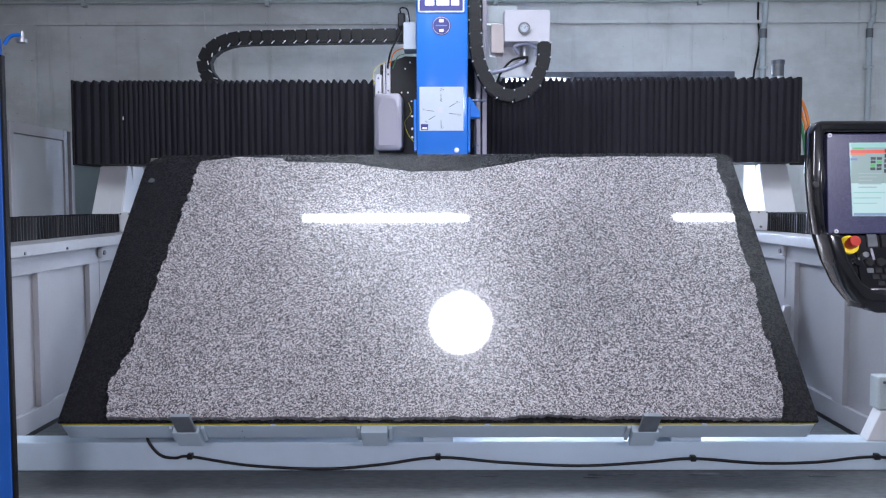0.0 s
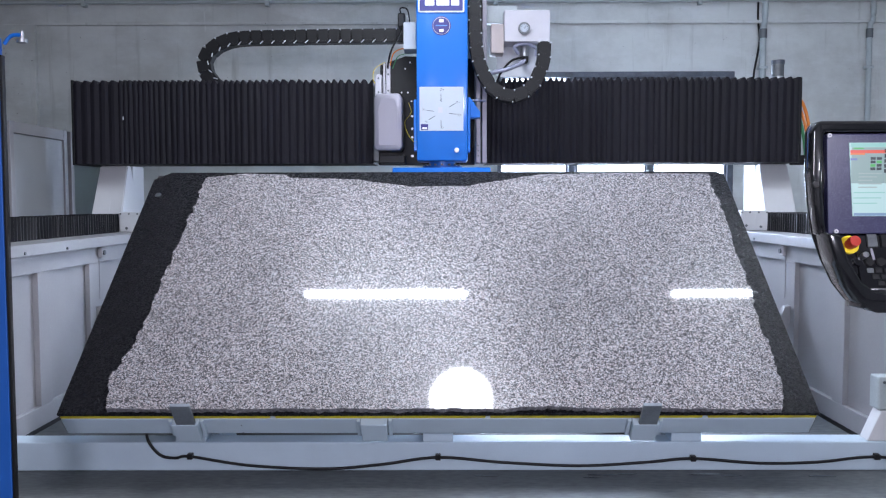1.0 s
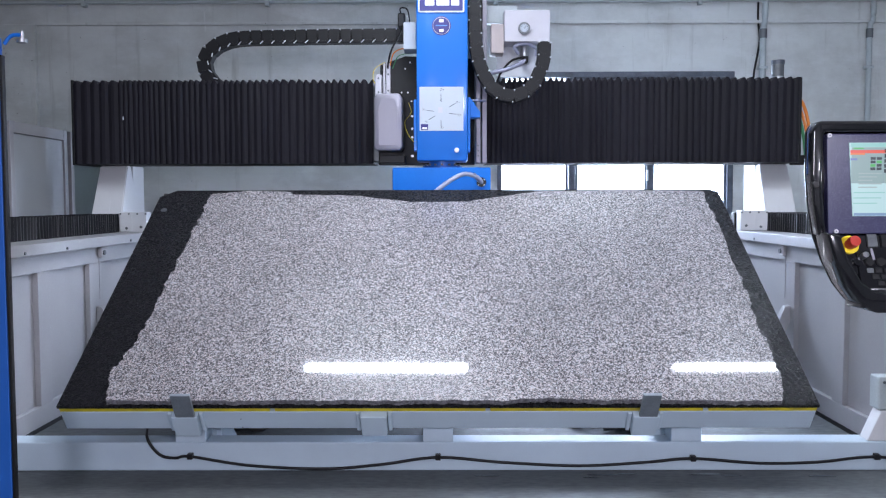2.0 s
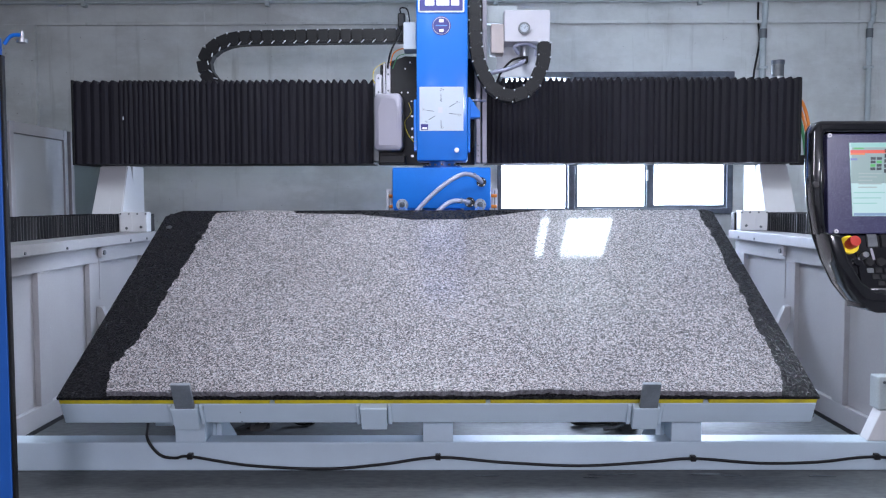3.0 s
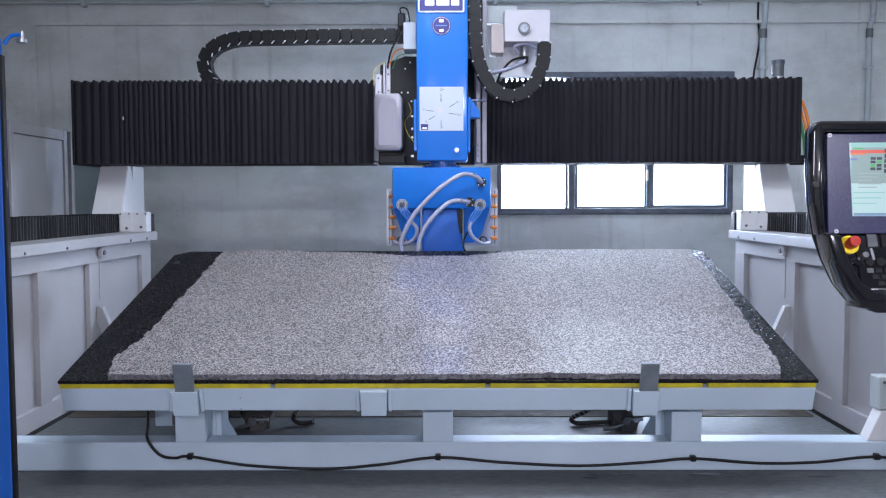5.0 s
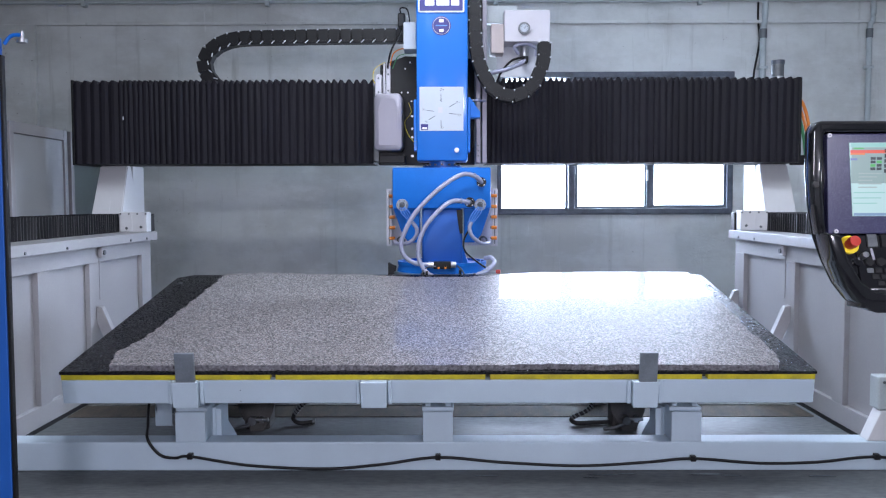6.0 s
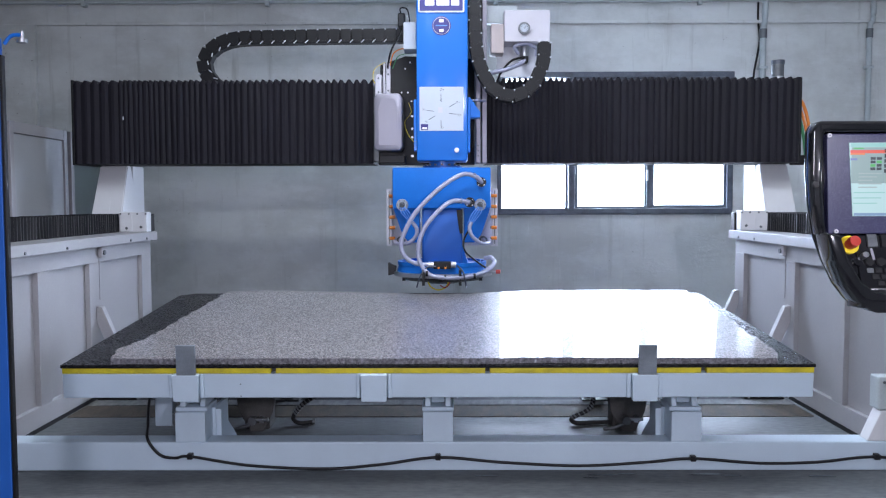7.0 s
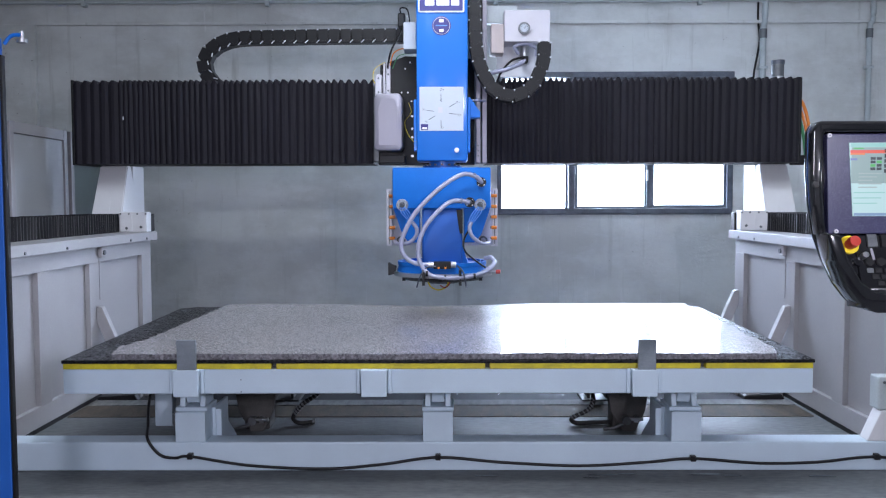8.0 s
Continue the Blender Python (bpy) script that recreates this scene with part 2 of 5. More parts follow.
M_BYELLOW = material("yellow_plastic", (0.85, 0.62, 0.02), 0.4, vary=0.06, scale=20, fine=100, bump=0.02)
M_PLATE = material("pale_grey_label", (0.50, 0.55, 0.61), 0.45, vary=0.04, scale=5, fine=100, bump=0.0)
M_PURPLE = material("violet_blue_print", (0.035, 0.032, 0.19), 0.5, vary=0.1, scale=20, fine=100, bump=0.0)
M_PRINT = material("white_print", (0.78, 0.80, 0.84), 0.4, vary=0.03, scale=20, fine=100, bump=0.0)
M_INK = material("dark_print", (0.09, 0.10, 0.13), 0.5, vary=0.05, scale=20, fine=100, bump=0.0)
M_BOX = material("white_enclosure_paint", (0.57, 0.555, 0.60), 0.4, vary=0.05, scale=4, fine=120, bump=0.03)
M_PANEL = material("pale_guard_panel", (0.36, 0.37, 0.38), 0.45, vary=0.1, scale=1.5, fine=90, bump=0.03)
M_TINT = material("grey_green_guard_panel", (0.10, 0.125, 0.12), 0.35, vary=0.25, scale=2, fine=80, bump=0.03)
M_BEIGE = material("beige_enclosure_paint", (0.52, 0.45, 0.43), 0.45, vary=0.06, scale=4, fine=120, bump=0.03)
M_GRANITE = granite("polished_granite", 0.36, 0.0, 0.545, 0.75)
M_ROUGH = material("split_granite_edge", (0.24, 0.23, 0.25), 0.6, vary=0.8, scale=60, fine=170, bump=0.7, deep=0.01)
M_WATER = material("shallow_water", (0.05, 0.055, 0.06), 0.05, spec=0.6, vary=0.2, scale=30, fine=120, bump=0.35, deep=0.003)
M_GLASS = clear("window_glass")
M_LAMP = glowing("lamp_glow", (0.9, 0.96, 1.0), 9.0)
M_BAY = glowing("bay_lamp_glow", (0.98, 0.98, 1.0), 12.0)


# ---- mesh helpers ----
def part(name, bm, mat, parent=None, label="", smooth=None):
    me = bpy.data.meshes.new(name)
    bm.to_mesh(me)
    bm.free()
    me.materials.append(mat)
    if smooth is not None:
        for p in me.polygons:
            p.use_smooth = True
        me.set_sharp_from_angle(angle=radians(smooth))
    ob = new(name, me)
    if parent:
        ob.parent = parent
    return tagged(ob, label)


def thing(name, label, category, at=(0, 0, 0), group="", kind=""):
    ob = new(name)
    ob.empty_display_size = 0.05
    ob.location = at
    return tagged(ob, label, category, group, kind)


def box(x0, x1, y0, y1, z0, z1, bevel=0.0, bm=None, seg=2):
    keep = bm or bmesh.new()
    b = bmesh.new()
    bmesh.ops.create_cube(b, size=1)
    for v in b.verts:
        v.co = Vector((x0 + (v.co.x + 0.5) * (x1 - x0), y0 + (v.co.y + 0.5) * (y1 - y0), z0 + (v.co.z + 0.5) * (z1 - z0)))
    if bevel:
        bmesh.ops.bevel(b, geom=list(b.edges), offset=bevel, segments=seg, affect="EDGES", profile=0.5)
    merge(keep, b)
    return keep


def merge(bm, b):
    off = {}
    for v in b.verts:
        off[v] = bm.verts.new(v.co)
    for f in b.faces:
        try:
            bm.faces.new([off[v] for v in f.verts])
        except ValueError:
            pass
    b.free()


def prism(pts, axis, a, b0, bevel=0.0, bm=None, seg=2):
    """A flat outline drawn out along an axis from a to b0. pts: pairs in the other two axes, in order."""
    keep = bm or bmesh.new()
    b = bmesh.new()
    put = {"x": lambda p, k: (k, p[0], p[1]), "y": lambda p, k: (p[0], k, p[1]), "z": lambda p, k: (p[0], p[1], k)}[axis]
    lo = [b.verts.new(put(p, a)) for p in pts]
    hi = [b.verts.new(put(p, b0)) for p in pts]
    n = len(pts)
    b.faces.new(lo)
    b.faces.new(hi[::-1])
    for i in range(n):
        b.faces.new((lo[i], hi[i], hi[(i + 1) % n], lo[(i + 1) % n]))
    bmesh.ops.recalc_face_normals(b, faces=b.faces)
    if bevel:
        bmesh.ops.bevel(b, geom=list(b.edges), offset=bevel, segments=seg, affect="EDGES", profile=0.5)
    merge(keep, b)
    return keep


def rod(p0, p1, r0, r1=None, seg=20, bm=None):
    keep = bm or bmesh.new()
    b = bmesh.new()
    p0, p1 = Vector(p0), Vector(p1)
    d = p1 - p0
    m = Matrix.Translation((p0 + p1) / 2) @ d.to_track_quat("Z", "Y").to_matrix().to_4x4()
    bmesh.ops.create_cone(b, cap_ends=True, segments=seg, radius1=r0, radius2=r0 if r1 is None else r1, depth=d.length, matrix=m)
    merge(keep, b)
    return keep


def spline(pts, steps=8):
    """Smooth points through the given ones."""
    p = [Vector(q) for q in pts]
    p = [p[0] * 2 - p[1]] + p + [p[-1] * 2 - p[-2]]
    out = []
    for i in range(1, len(p) - 2):
        for k in range(steps):
            t = k / steps
            out.append(0.5 * (2 * p[i] + (p[i + 1] - p[i - 1]) * t + (2 * p[i - 1] - 5 * p[i] + 4 * p[i + 1] - p[i + 2]) * t * t
                              + (3 * p[i] - p[i - 1] - 3 * p[i + 1] + p[i + 2]) * t ** 3))
    return out + [p[-2]]


def hose(pts, r, seg=10, steps=8, bm=None):
    bm = bm or bmesh.new()
    path = spline(pts, steps)
    last = None
    up = Vector((0, 0, 1))
    for i, q in enumerate(path):
        d = (path[min(i + 1, len(path) - 1)] - path[max(i - 1, 0)]).normalized()
        side = d.cross(up)
        side = side.normalized() if side.length > 0.05 else d.cross(Vector((0, 1, 0))).normalized()
        if last and side.dot(last[1]) < 0:
            side = -side
        o = side.cross(d)
        ring = [bm.verts.new(q + (side * math.cos(a) + o * math.sin(a)) * r) for a in (2 * math.pi * k / seg for k in range(seg))]
        if last:
            for k in range(seg):
                bm.faces.new((last[0][k], last[0][(k + 1) % seg], ring[(k + 1) % seg], ring[k]))
        else:
            bm.faces.new(ring[::-1])
        last = (ring, side)
    bm.faces.new(last[0])
    bmesh.ops.recalc_face_normals(bm, faces=bm.faces)
    return bm


def lettering(name, words, size, m, mat, parent):
    """Words in the built-in font, as a thin mesh."""
    cu = bpy.data.curves.new(name, "FONT")
    cu.body, cu.size, cu.extrude, cu.align_x, cu.align_y = words, size, 0.0006, "CENTER", "CENTER"
    tmp = bpy.data.objects.new(name, cu)
    scene.collection.objects.link(tmp)
    me = bpy.data.meshes.new_from_object(tmp.evaluated_get(bpy.context.evaluated_depsgraph_get()))
    bpy.data.objects.remove(tmp)
    me.materials.clear()
    me.materials.append(mat)
    ob = new(name, me)
    ob.parent = parent
    ob.matrix_local = m
    return ob


# ---- the hall ----
def hall():
    f = box(-7.2, 7.2, -4.2, 10.2, -0.2, 0.0)
    tagged(part("floor", f, M_FLOOR), "dark wet concrete floor of the workshop", "floor", kind="structure")
    bm = box(-7.0, WIN[0][0], WALL_Y, WALL_Y + 0.3, 0, 4.2)
    box(WIN[0][1], 7.0, WALL_Y, WALL_Y + 0.3, 0, 4.2, bm=bm)
    for x0, x1, z0, z1 in WIN:
        box(x0, x1, WALL_Y, WALL_Y + 0.3, 0, z0, bm=bm)
        box(x0, x1, WALL_Y, WALL_Y + 0.3, z1, 4.2, bm=bm)
    tagged(part("wall_north", bm, M_WALL), "grey-green painted plaster wall with stains", "wall", kind="structure")
    tagged(part("wall_south", box(-7, 7, -4.2, -4.0, 0, 4.2), M_WALL), "grey-green painted plaster wall", "wall", kind="structure")
    tagged(part("wall_west", box(-7.2, -7.0, -4.2, 9.8, 0, 4.2), M_WALL), "grey-green painted plaster wall", "wall", kind="structure")
    tagged(part("wall_east", box(7.0, 7.2, -4.2, 9.8, 0, 4.2), M_WALL), "grey-green painted plaster wall", "wall", kind="structure")
    # the ceiling is open under a raised roof light with upright panes
    bm = box(-7.2, 7.2, -4.2, 6.4, 4.2, 4.4)
    box(-7.2, 7.2, ROOF_Y, 9.8, 4.2, 4.24, bm=bm)
    box(-7.2, 0.6, 6.4, ROOF_Y, 4.2, 4.4, bm=bm)
    box(2.3, 7.2, 6.4, ROOF_Y, 4.2, 4.4, bm=bm)
    box(0.5, 2.4, 6.3, 6.4, 4.401, 5.6, bm=bm)
    box(0.5, 0.6, 6.401, ROOF_Y, 4.401, 5.6, bm=bm)
    box(2.3, 2.4, 6.401, ROOF_Y, 4.401, 5.6, bm=bm)
    box(0.5, 2.4, 6.3, ROOF_Y + 0.25, 5.601, 5.7, bm=bm)
    tagged(part("ceiling", bm, M_CEIL), "pale painted workshop ceiling", "ceiling", kind="structure")
    tagged(part("pilaster", box(-7.0, -4.56, WALL_Y - 0.06, WALL_Y, 0, 3.42, 0.004), M_WALL), "shallow painted wall pier", "pilaster", kind="structure")
    # ledge and pipes along the back wall
    tagged(part("trim", box(-4.56, 7.0, WALL_Y - 0.05, WALL_Y, 3.41, 3.44, 0.006), M_WALL), "narrow painted ledge along the wall", "ledge", kind="structure")
    p = thing("wall_pipe", "grey painted pipe clipped along the top of the wall", "pipe", (0, WALL_Y - 0.06, 3.66))
    part("pipe", rod((-7.0, 0, 0), (7.0, 0, 0), 0.022), M_PIPE, p, smooth=40)
    for x in (-6.2, -4.0, -1.95, 0.6, 2.87, 5.4):
        part("clip", box(x - 0.02, x + 0.02, -0.03, 0.06, -0.05, 0.03, 0.004), M_PIPE, p)
    for x, z, r, k in ((3.58, 1.9, 0.035, 0.0), (4.765, 1.6, 0.03, 0.02)):
        c = thing("conduit", "grey vertical conduit fixed to the wall", "conduit", (x, WALL_Y - 0.045, 0), "wall conduits")
        part("lower_pipe", rod((0, 0, z), (0, 0, 3.35), r), M_PIPE, c, smooth=40)
        part("upper_pipe", hose([(0, 0, 3.3), (0.01, 0, 3.4), (0.02 + k, 0, 3.5), (0.02 + k, 0, 4.2)], r * 0.95), M_PIPE, c, smooth=40)
        part("coupling", rod((0, 0, 3.24), (0, 0, 3.34), r * 1.25), M_DSTEEL, c, smooth=40)
        for zz in (2.05, 2.9):
            part("clip", box(-r * 1.4, r * 1.4, -0.036, 0.045, zz, zz + 0.03, 0.004), M_PIPE, c)
    c = thing("thin_cable", "thin black cable running up beside the conduit", "cable", (3.5, WALL_Y - 0.02, 0))
    part("cable", hose([(0, 0, 1.9), (0.01, 0, 2.4), (-0.01, 0, 2.8), (0.05, 0, 3.2), (0.03, 0, 3.5), (0.04, 0, 4.2)], 0.011), M_BLACK, c, smooth=60)


def window(name, x0, x1, z0, z1, panes):
    """Metal window. panes: left, right, foot and head of each glass."""
    w = thing(name, "grey metal framed window with bright daylight behind clear panes", "window", (0, WALL_Y + 0.02, 0), kind="structure")
    left, right = panes[0][0], panes[-1][1]
    bm = box(x0, x1, -0.05, 0.05, z0, z0 + 0.062, 0.006)
    box(x0, x1, -0.05, 0.05, z1 - 0.062, z1, 0.006, bm=bm)
    box(x0, left - 0.004, -0.048, 0.048, z0 + 0.062, z1 - 0.062, 0.006, bm=bm)
    box(right + 0.028, x1, -0.048, 0.048, z0 + 0.062, z1 - 0.062, 0.006, bm=bm)
    part("window_frame", bm, M_FRAME, w)
    for p, q in zip(panes, panes[1:]):
        m = (p[1] + q[0]) / 2
        part("mullion", box(m - 0.035, m + 0.035, -0.046, 0.046, z0 + 0.062, z1 - 0.062, 0.006), M_FRAME, w)
    for a, b, c, d in panes:
        g = part("pane", box(a - 0.01, b + 0.01, 0.0, 0.006, c - 0.01, d + 0.01), M_GLASS, w)
        g.visible_shadow = False
        bm = box(a - 0.028, b + 0.028, -0.024, 0.025, z0 + 0.063, c, 0.004)
        box(a - 0.028, b + 0.028, -0.024, 0.025, d, z1 - 0.063, 0.004, bm=bm)
        box(a - 0.028, a, -0.022, 0.025, c, d, 0.004, bm=bm)
        box(b, b + 0.028, -0.022, 0.025, c, d, 0.004, bm=bm)
        part("sash", bm, M_FRAME, w)
    h = (panes[1][1] + panes[2][0]) / 2 - 0.03
    part("handle", box(h - 0.013, h + 0.013, -0.078, -0.047, 1.66, 1.78, 0.006), M_STEEL, w, "steel window handle")
    part("window_sill", box(x0 - 0.01, x1 + 0.01, -0.062, 0.02, z0 - 0.008, z0 - 0.002, 0.002), M_FRAME, w)


def roof_light():
    """Upright metal window in the raised part of the roof."""
    w = thing("window_2", "small high metal framed roof window with bright clear panes", "window", (0, ROOF_Y, 4.241), kind="structure")
    edges = [0.6] + [e for p in ROOF_PANES for e in p] + [2.3]
    bm = bmesh.new()
    for a, b in zip(edges[::2], edges[1::2]):
        box(a, b, 0.0, 0.06, 0.0, 1.358, bm=bm)
    for x0, x1 in ROOF_PANES:
        box(x0, x1, 0.0, 0.06, 0.0, 0.10, bm=bm)
        box(x0, x1, 0.0, 0.06, 1.07, 1.358, bm=bm)
    part("window_frame", bm, M_FRAME, w)
    for x0, x1 in ROOF_PANES:
        g = part("pane", box(x0 - 0.002, x1 + 0.002, 0.02, 0.026, 0.099, 1.071), M_GLASS, w)
        g.visible_shadow = False


def lamps():
    # the two battens at y 1.2 are added out of view for extra light
    for tx, ty in TUBES:
        l = thing("tube_lamp", "white ceiling batten with a lit fluorescent tube", "ceiling lamp", (tx, ty, TUBE_Z), "ceiling tube lamps")
        part("housing", box(-0.78, 0.78, -0.05, 0.05, 0.03, 0.17, 0.008), M_CEIL, l)
        part("tube", rod((-0.75, 0, 0), (0.75, 0, 0), 0.028, seg=16), M_LAMP, l, "glowing tube", smooth=40)
    l = thing("bay_lamp", "round bay lamp with a bright diffuser hung below the ceiling", "ceiling lamp", BAY)
    part("reflector", rod((0, 0, 0.01), (0, 0, 0.14), 0.31, 0.12, 40), M_SILVER, l, smooth=40)
    part("diffuser", rod((0, 0, 0.003), (0, 0, 0.009), 0.30, seg=40), M_BAY, l)
    part("stem", rod((0, 0, 0.14), (0, 0, 0.27), 0.02), M_DSTEEL, l, smooth=40)
    # bodies for the two unseen front lights; the wide one is only a fill
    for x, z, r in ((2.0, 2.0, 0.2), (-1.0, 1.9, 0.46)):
        l = thing("unseen_front_lamp", "unseen soft lamp on a black stand behind the camera, added for front light", "lamp", (x, -1.5, 0), "studio lamps")
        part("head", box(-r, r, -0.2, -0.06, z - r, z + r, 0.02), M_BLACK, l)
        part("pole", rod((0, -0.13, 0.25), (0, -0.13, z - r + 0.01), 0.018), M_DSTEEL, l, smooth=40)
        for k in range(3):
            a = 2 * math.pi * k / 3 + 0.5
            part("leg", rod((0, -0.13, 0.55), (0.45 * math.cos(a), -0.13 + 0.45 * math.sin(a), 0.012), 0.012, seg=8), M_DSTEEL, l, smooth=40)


# ---- tilting table and slab ----
def tilting_table():
    t = thing("tilting_table", "tilting table with black rubber top and grey steel frame", "machine table", (0, PIVOT_Y, PIVOT_Z))
    W, u0, u1, v = HALF_W, FRONT_U, BACK_U, TOP_V
    c = 0.10
    mat = prism([(-W, u0), (W, u0), (W, u1 - c * 0.35), (W - c * 0.5, u1), (-W + c, u1), (-W, u1 - c * 0.8)], "z", v - 0.018, v, 0.004)
    part("rubber_top", mat, M_RUBBER, t, "black grainy rubber top")
    for x0, x1 in ((-1.895, -0.840), (-0.814, 0.242), (0.265, 1.328), (1.356, 1.895)):
        part("yellow_strip", box(x0, x1, u0 + 0.008, u0 + 0.05, v - 0.047, v - 0.019, 0.003), M_YELLOW, t, "worn yellow edge strip")
    part("under_plate", box(-W + 0.01, W - 0.01, u0 + 0.05, u1 - 0.01, v - 0.047, v - 0.019), M_DARK, t)
    lo, hi = v - 0.173, v - 0.048
    part("front_beam", box(-W + 0.005, W - 0.005, u0 + 0.006, u0 + 0.12, lo, hi, 0.006), M_GREY, t)
    part("back_beam", box(-W + 0.005, W - 0.005, u1 - 0.13, u1 - 0.012, lo, hi, 0.006), M_GREY, t)
    for s in (-1, 1):
        part("side_beam", box(s * W - (0.11 if s > 0 else -0.005), s * W + (0.11 if s < 0 else -0.005), u0 + 0.12, u1 - 0.13, lo, hi, 0.006), M_GREY, t)
    for x in (-1.2, -0.4, 0.4, 1.2):
        part("rib", box(x - 0.04, x + 0.04, u0 + 0.12, u1 - 0.13, lo + 0.02, hi), M_GREY, t)
    for x0, x1 in ((-1.325, -1.20), (-0.381, -0.254), (0.979, 1.102)):
        k = part("clamp_block", prism([(x0, lo - 0.008), (x1, lo - 0.008), (x1 + 0.004, hi + 0.004), (x0 - 0.004, hi + 0.004)], "y", u0 - 0.036, u0 + 0.005, 0.004), M_GREY, t)
        for a, b in ((x0 - 0.026, x0 - 0.007), (x1 + 0.007, x1 + 0.026)):
            part("flange", box(a, b, u0 - 0.012, u0 + 0.005, lo + 0.004, hi + 0.003, 0.004), M_GREY, k)
    for x0, x1 in ((-1.304, -1.208), (1.004, 1.094)):
        part("clamp", box(x0, x1, u0 - 0.033, u0 - 0.014, hi - 0.010, v + 0.108, 0.003), M_CLAMP, t, "dark grey steel clamp plate")
    for x, k in ((0.10, 1.0), (0.31, 0.8), (1.21, 1.1), (1.37, 0.8), (1.48, 1.0), (1.58, 1.2), (1.63, 0.8), (1.78, 1.0)):
        part("water_drop", rod((x, u0 + 0.03, lo - 0.011 * k), (x, u0 + 0.03, lo + 0.001), 0.004 * k, 0.0055 * k, 8), M_GLASS, t, "clear hanging water drop", smooth=60)
    for k in (0.010, 0.072):
        part("screw_hole", rod((-0.993, u0 + 0.0055, lo + k), (-0.993, u0 + 0.008, lo + k), 0.0035, seg=8), M_INK, t)
    part("hole_cap", rod((-1.828, 1.40, v), (-1.828, 1.40, v + 0.006), 0.02), M_DSTEEL, t, smooth=40)
    for x in (-1.32, 0.0, 1.32):
        part("pivot_lug", prism([(-0.10, 0.05), (-0.05, -0.06), (0.05, -0.06), (0.10, 0.05)], "x", x - 0.035, x + 0.035, 0.004), M_GREY, t)
    for x in (-1.13, 1.13):
        part("cylinder_lug", prism([(x - 0.17, 0.06), (x + 0.17, 0.06), (x + 0.13, -0.03), (x + 0.05, -0.11), (x - 0.05, -0.11), (x - 0.12, -0.03)], "y", 0.62, 0.66, 0.004), M_DARK, t, "oily dark lifting lug")
        part("lug_pin", rod((x, 0.60, -0.05), (x, 0.82, -0.05), 0.024, seg=14), M_STEEL, t, smooth=40)
        part("lug_cheek", prism([(x - 0.09, 0.06), (x + 0.09, 0.06), (x + 0.05, -0.10), (x - 0.05, -0.10)], "y", 0.84, 0.87, 0.004), M_DARK, t)
    return t


def granite_slab():
    """Rough-edged slab: broken outline, polished face."""
    corners = [(-1.642, -0.319), (-1.675, -0.09), (-1.615, 0.09), (-1.585, 0.585), (-1.529, 1.549), (-1.29, 1.586), (-1.013, 1.576), (-0.985, 1.540),
               (-0.57, 1.524), (-0.18, 1.443), (0.19, 1.452), (0.668, 1.572), (1.18, 1.581), (1.769, 1.573), (1.772, 1.039), (1.753, 0.45),
               (1.742, -0.17), (1.704, -0.325), (0.80, -0.312), (0.566, -0.300), (0.354, -0.318)]
    rng = random.Random(4)
    out = []
    n = len(corners)
    for i in range(n):
        a, b = Vector(corners[i]), Vector(corners[(i + 1) % n])
        back = min(a.y, b.y) > 1.4
        steps = max(1, int((b - a).length / 0.016))
        nrm = Vector(((b - a).y, -(b - a).x)).normalized()
        for k in range(steps):
            p = a.lerp(b, k / steps)
            amp = 0.003 if back else (0.006 if max(a.y, b.y) < -0.25 else 0.012)
            j = noise.noise((p.x * 14, p.y * 14, 3.1)) * amp * 1.3 + noise.noise((p.x * 47, p.y * 47, 5.1)) * amp * 0.7 + abs(noise.noise((p.x * 6, p.y * 6, 9.0))) * amp * 1.6 + rng.uniform(-1, 1) * amp * 0.5
            out.append(p - nrm * j * -1 - nrm * amp)
    v0, v1 = TOP_V + 0.001, TOP_V + 0.031
    bm = bmesh.new()
    top = [bm.verts.new((p.x, p.y, v1)) for p in out]
    rings = [top]
    for z, k in ((v1 - 0.004, 0.003), (v1 - 0.014, -0.002), (v0, 0.004)):
        rings.append([bm.verts.new((p.x + rng.uniform(-k, k), p.y + rng.uniform(-0.004, 0.004), z)) for p in out])
    bm.faces.new(top)
    m = len(out)
    for a, b in zip(rings, rings[1:]):
        for i in range(m):
            bm.faces.new((a[i], b[i], b[(i + 1) % m], a[(i + 1) % m])).material_index = 1
    bm.faces.new(rings[-1][::-1]).material_index = 1
    bmesh.ops.recalc_face_normals(bm, faces=bm.faces)
    me = bpy.data.meshes.new("granite_slab")
    bm.to_mesh(me)
    bm.free()
    me.materials.append(M_GRANITE)
    me.materials.append(M_ROUGH)
    ob = new("granite_slab", me)
    ob.location = (0, PIVOT_Y, PIVOT_Z)
    return tagged(ob, "speckled grey polished granite slab with broken edges on the table", "stone slab")


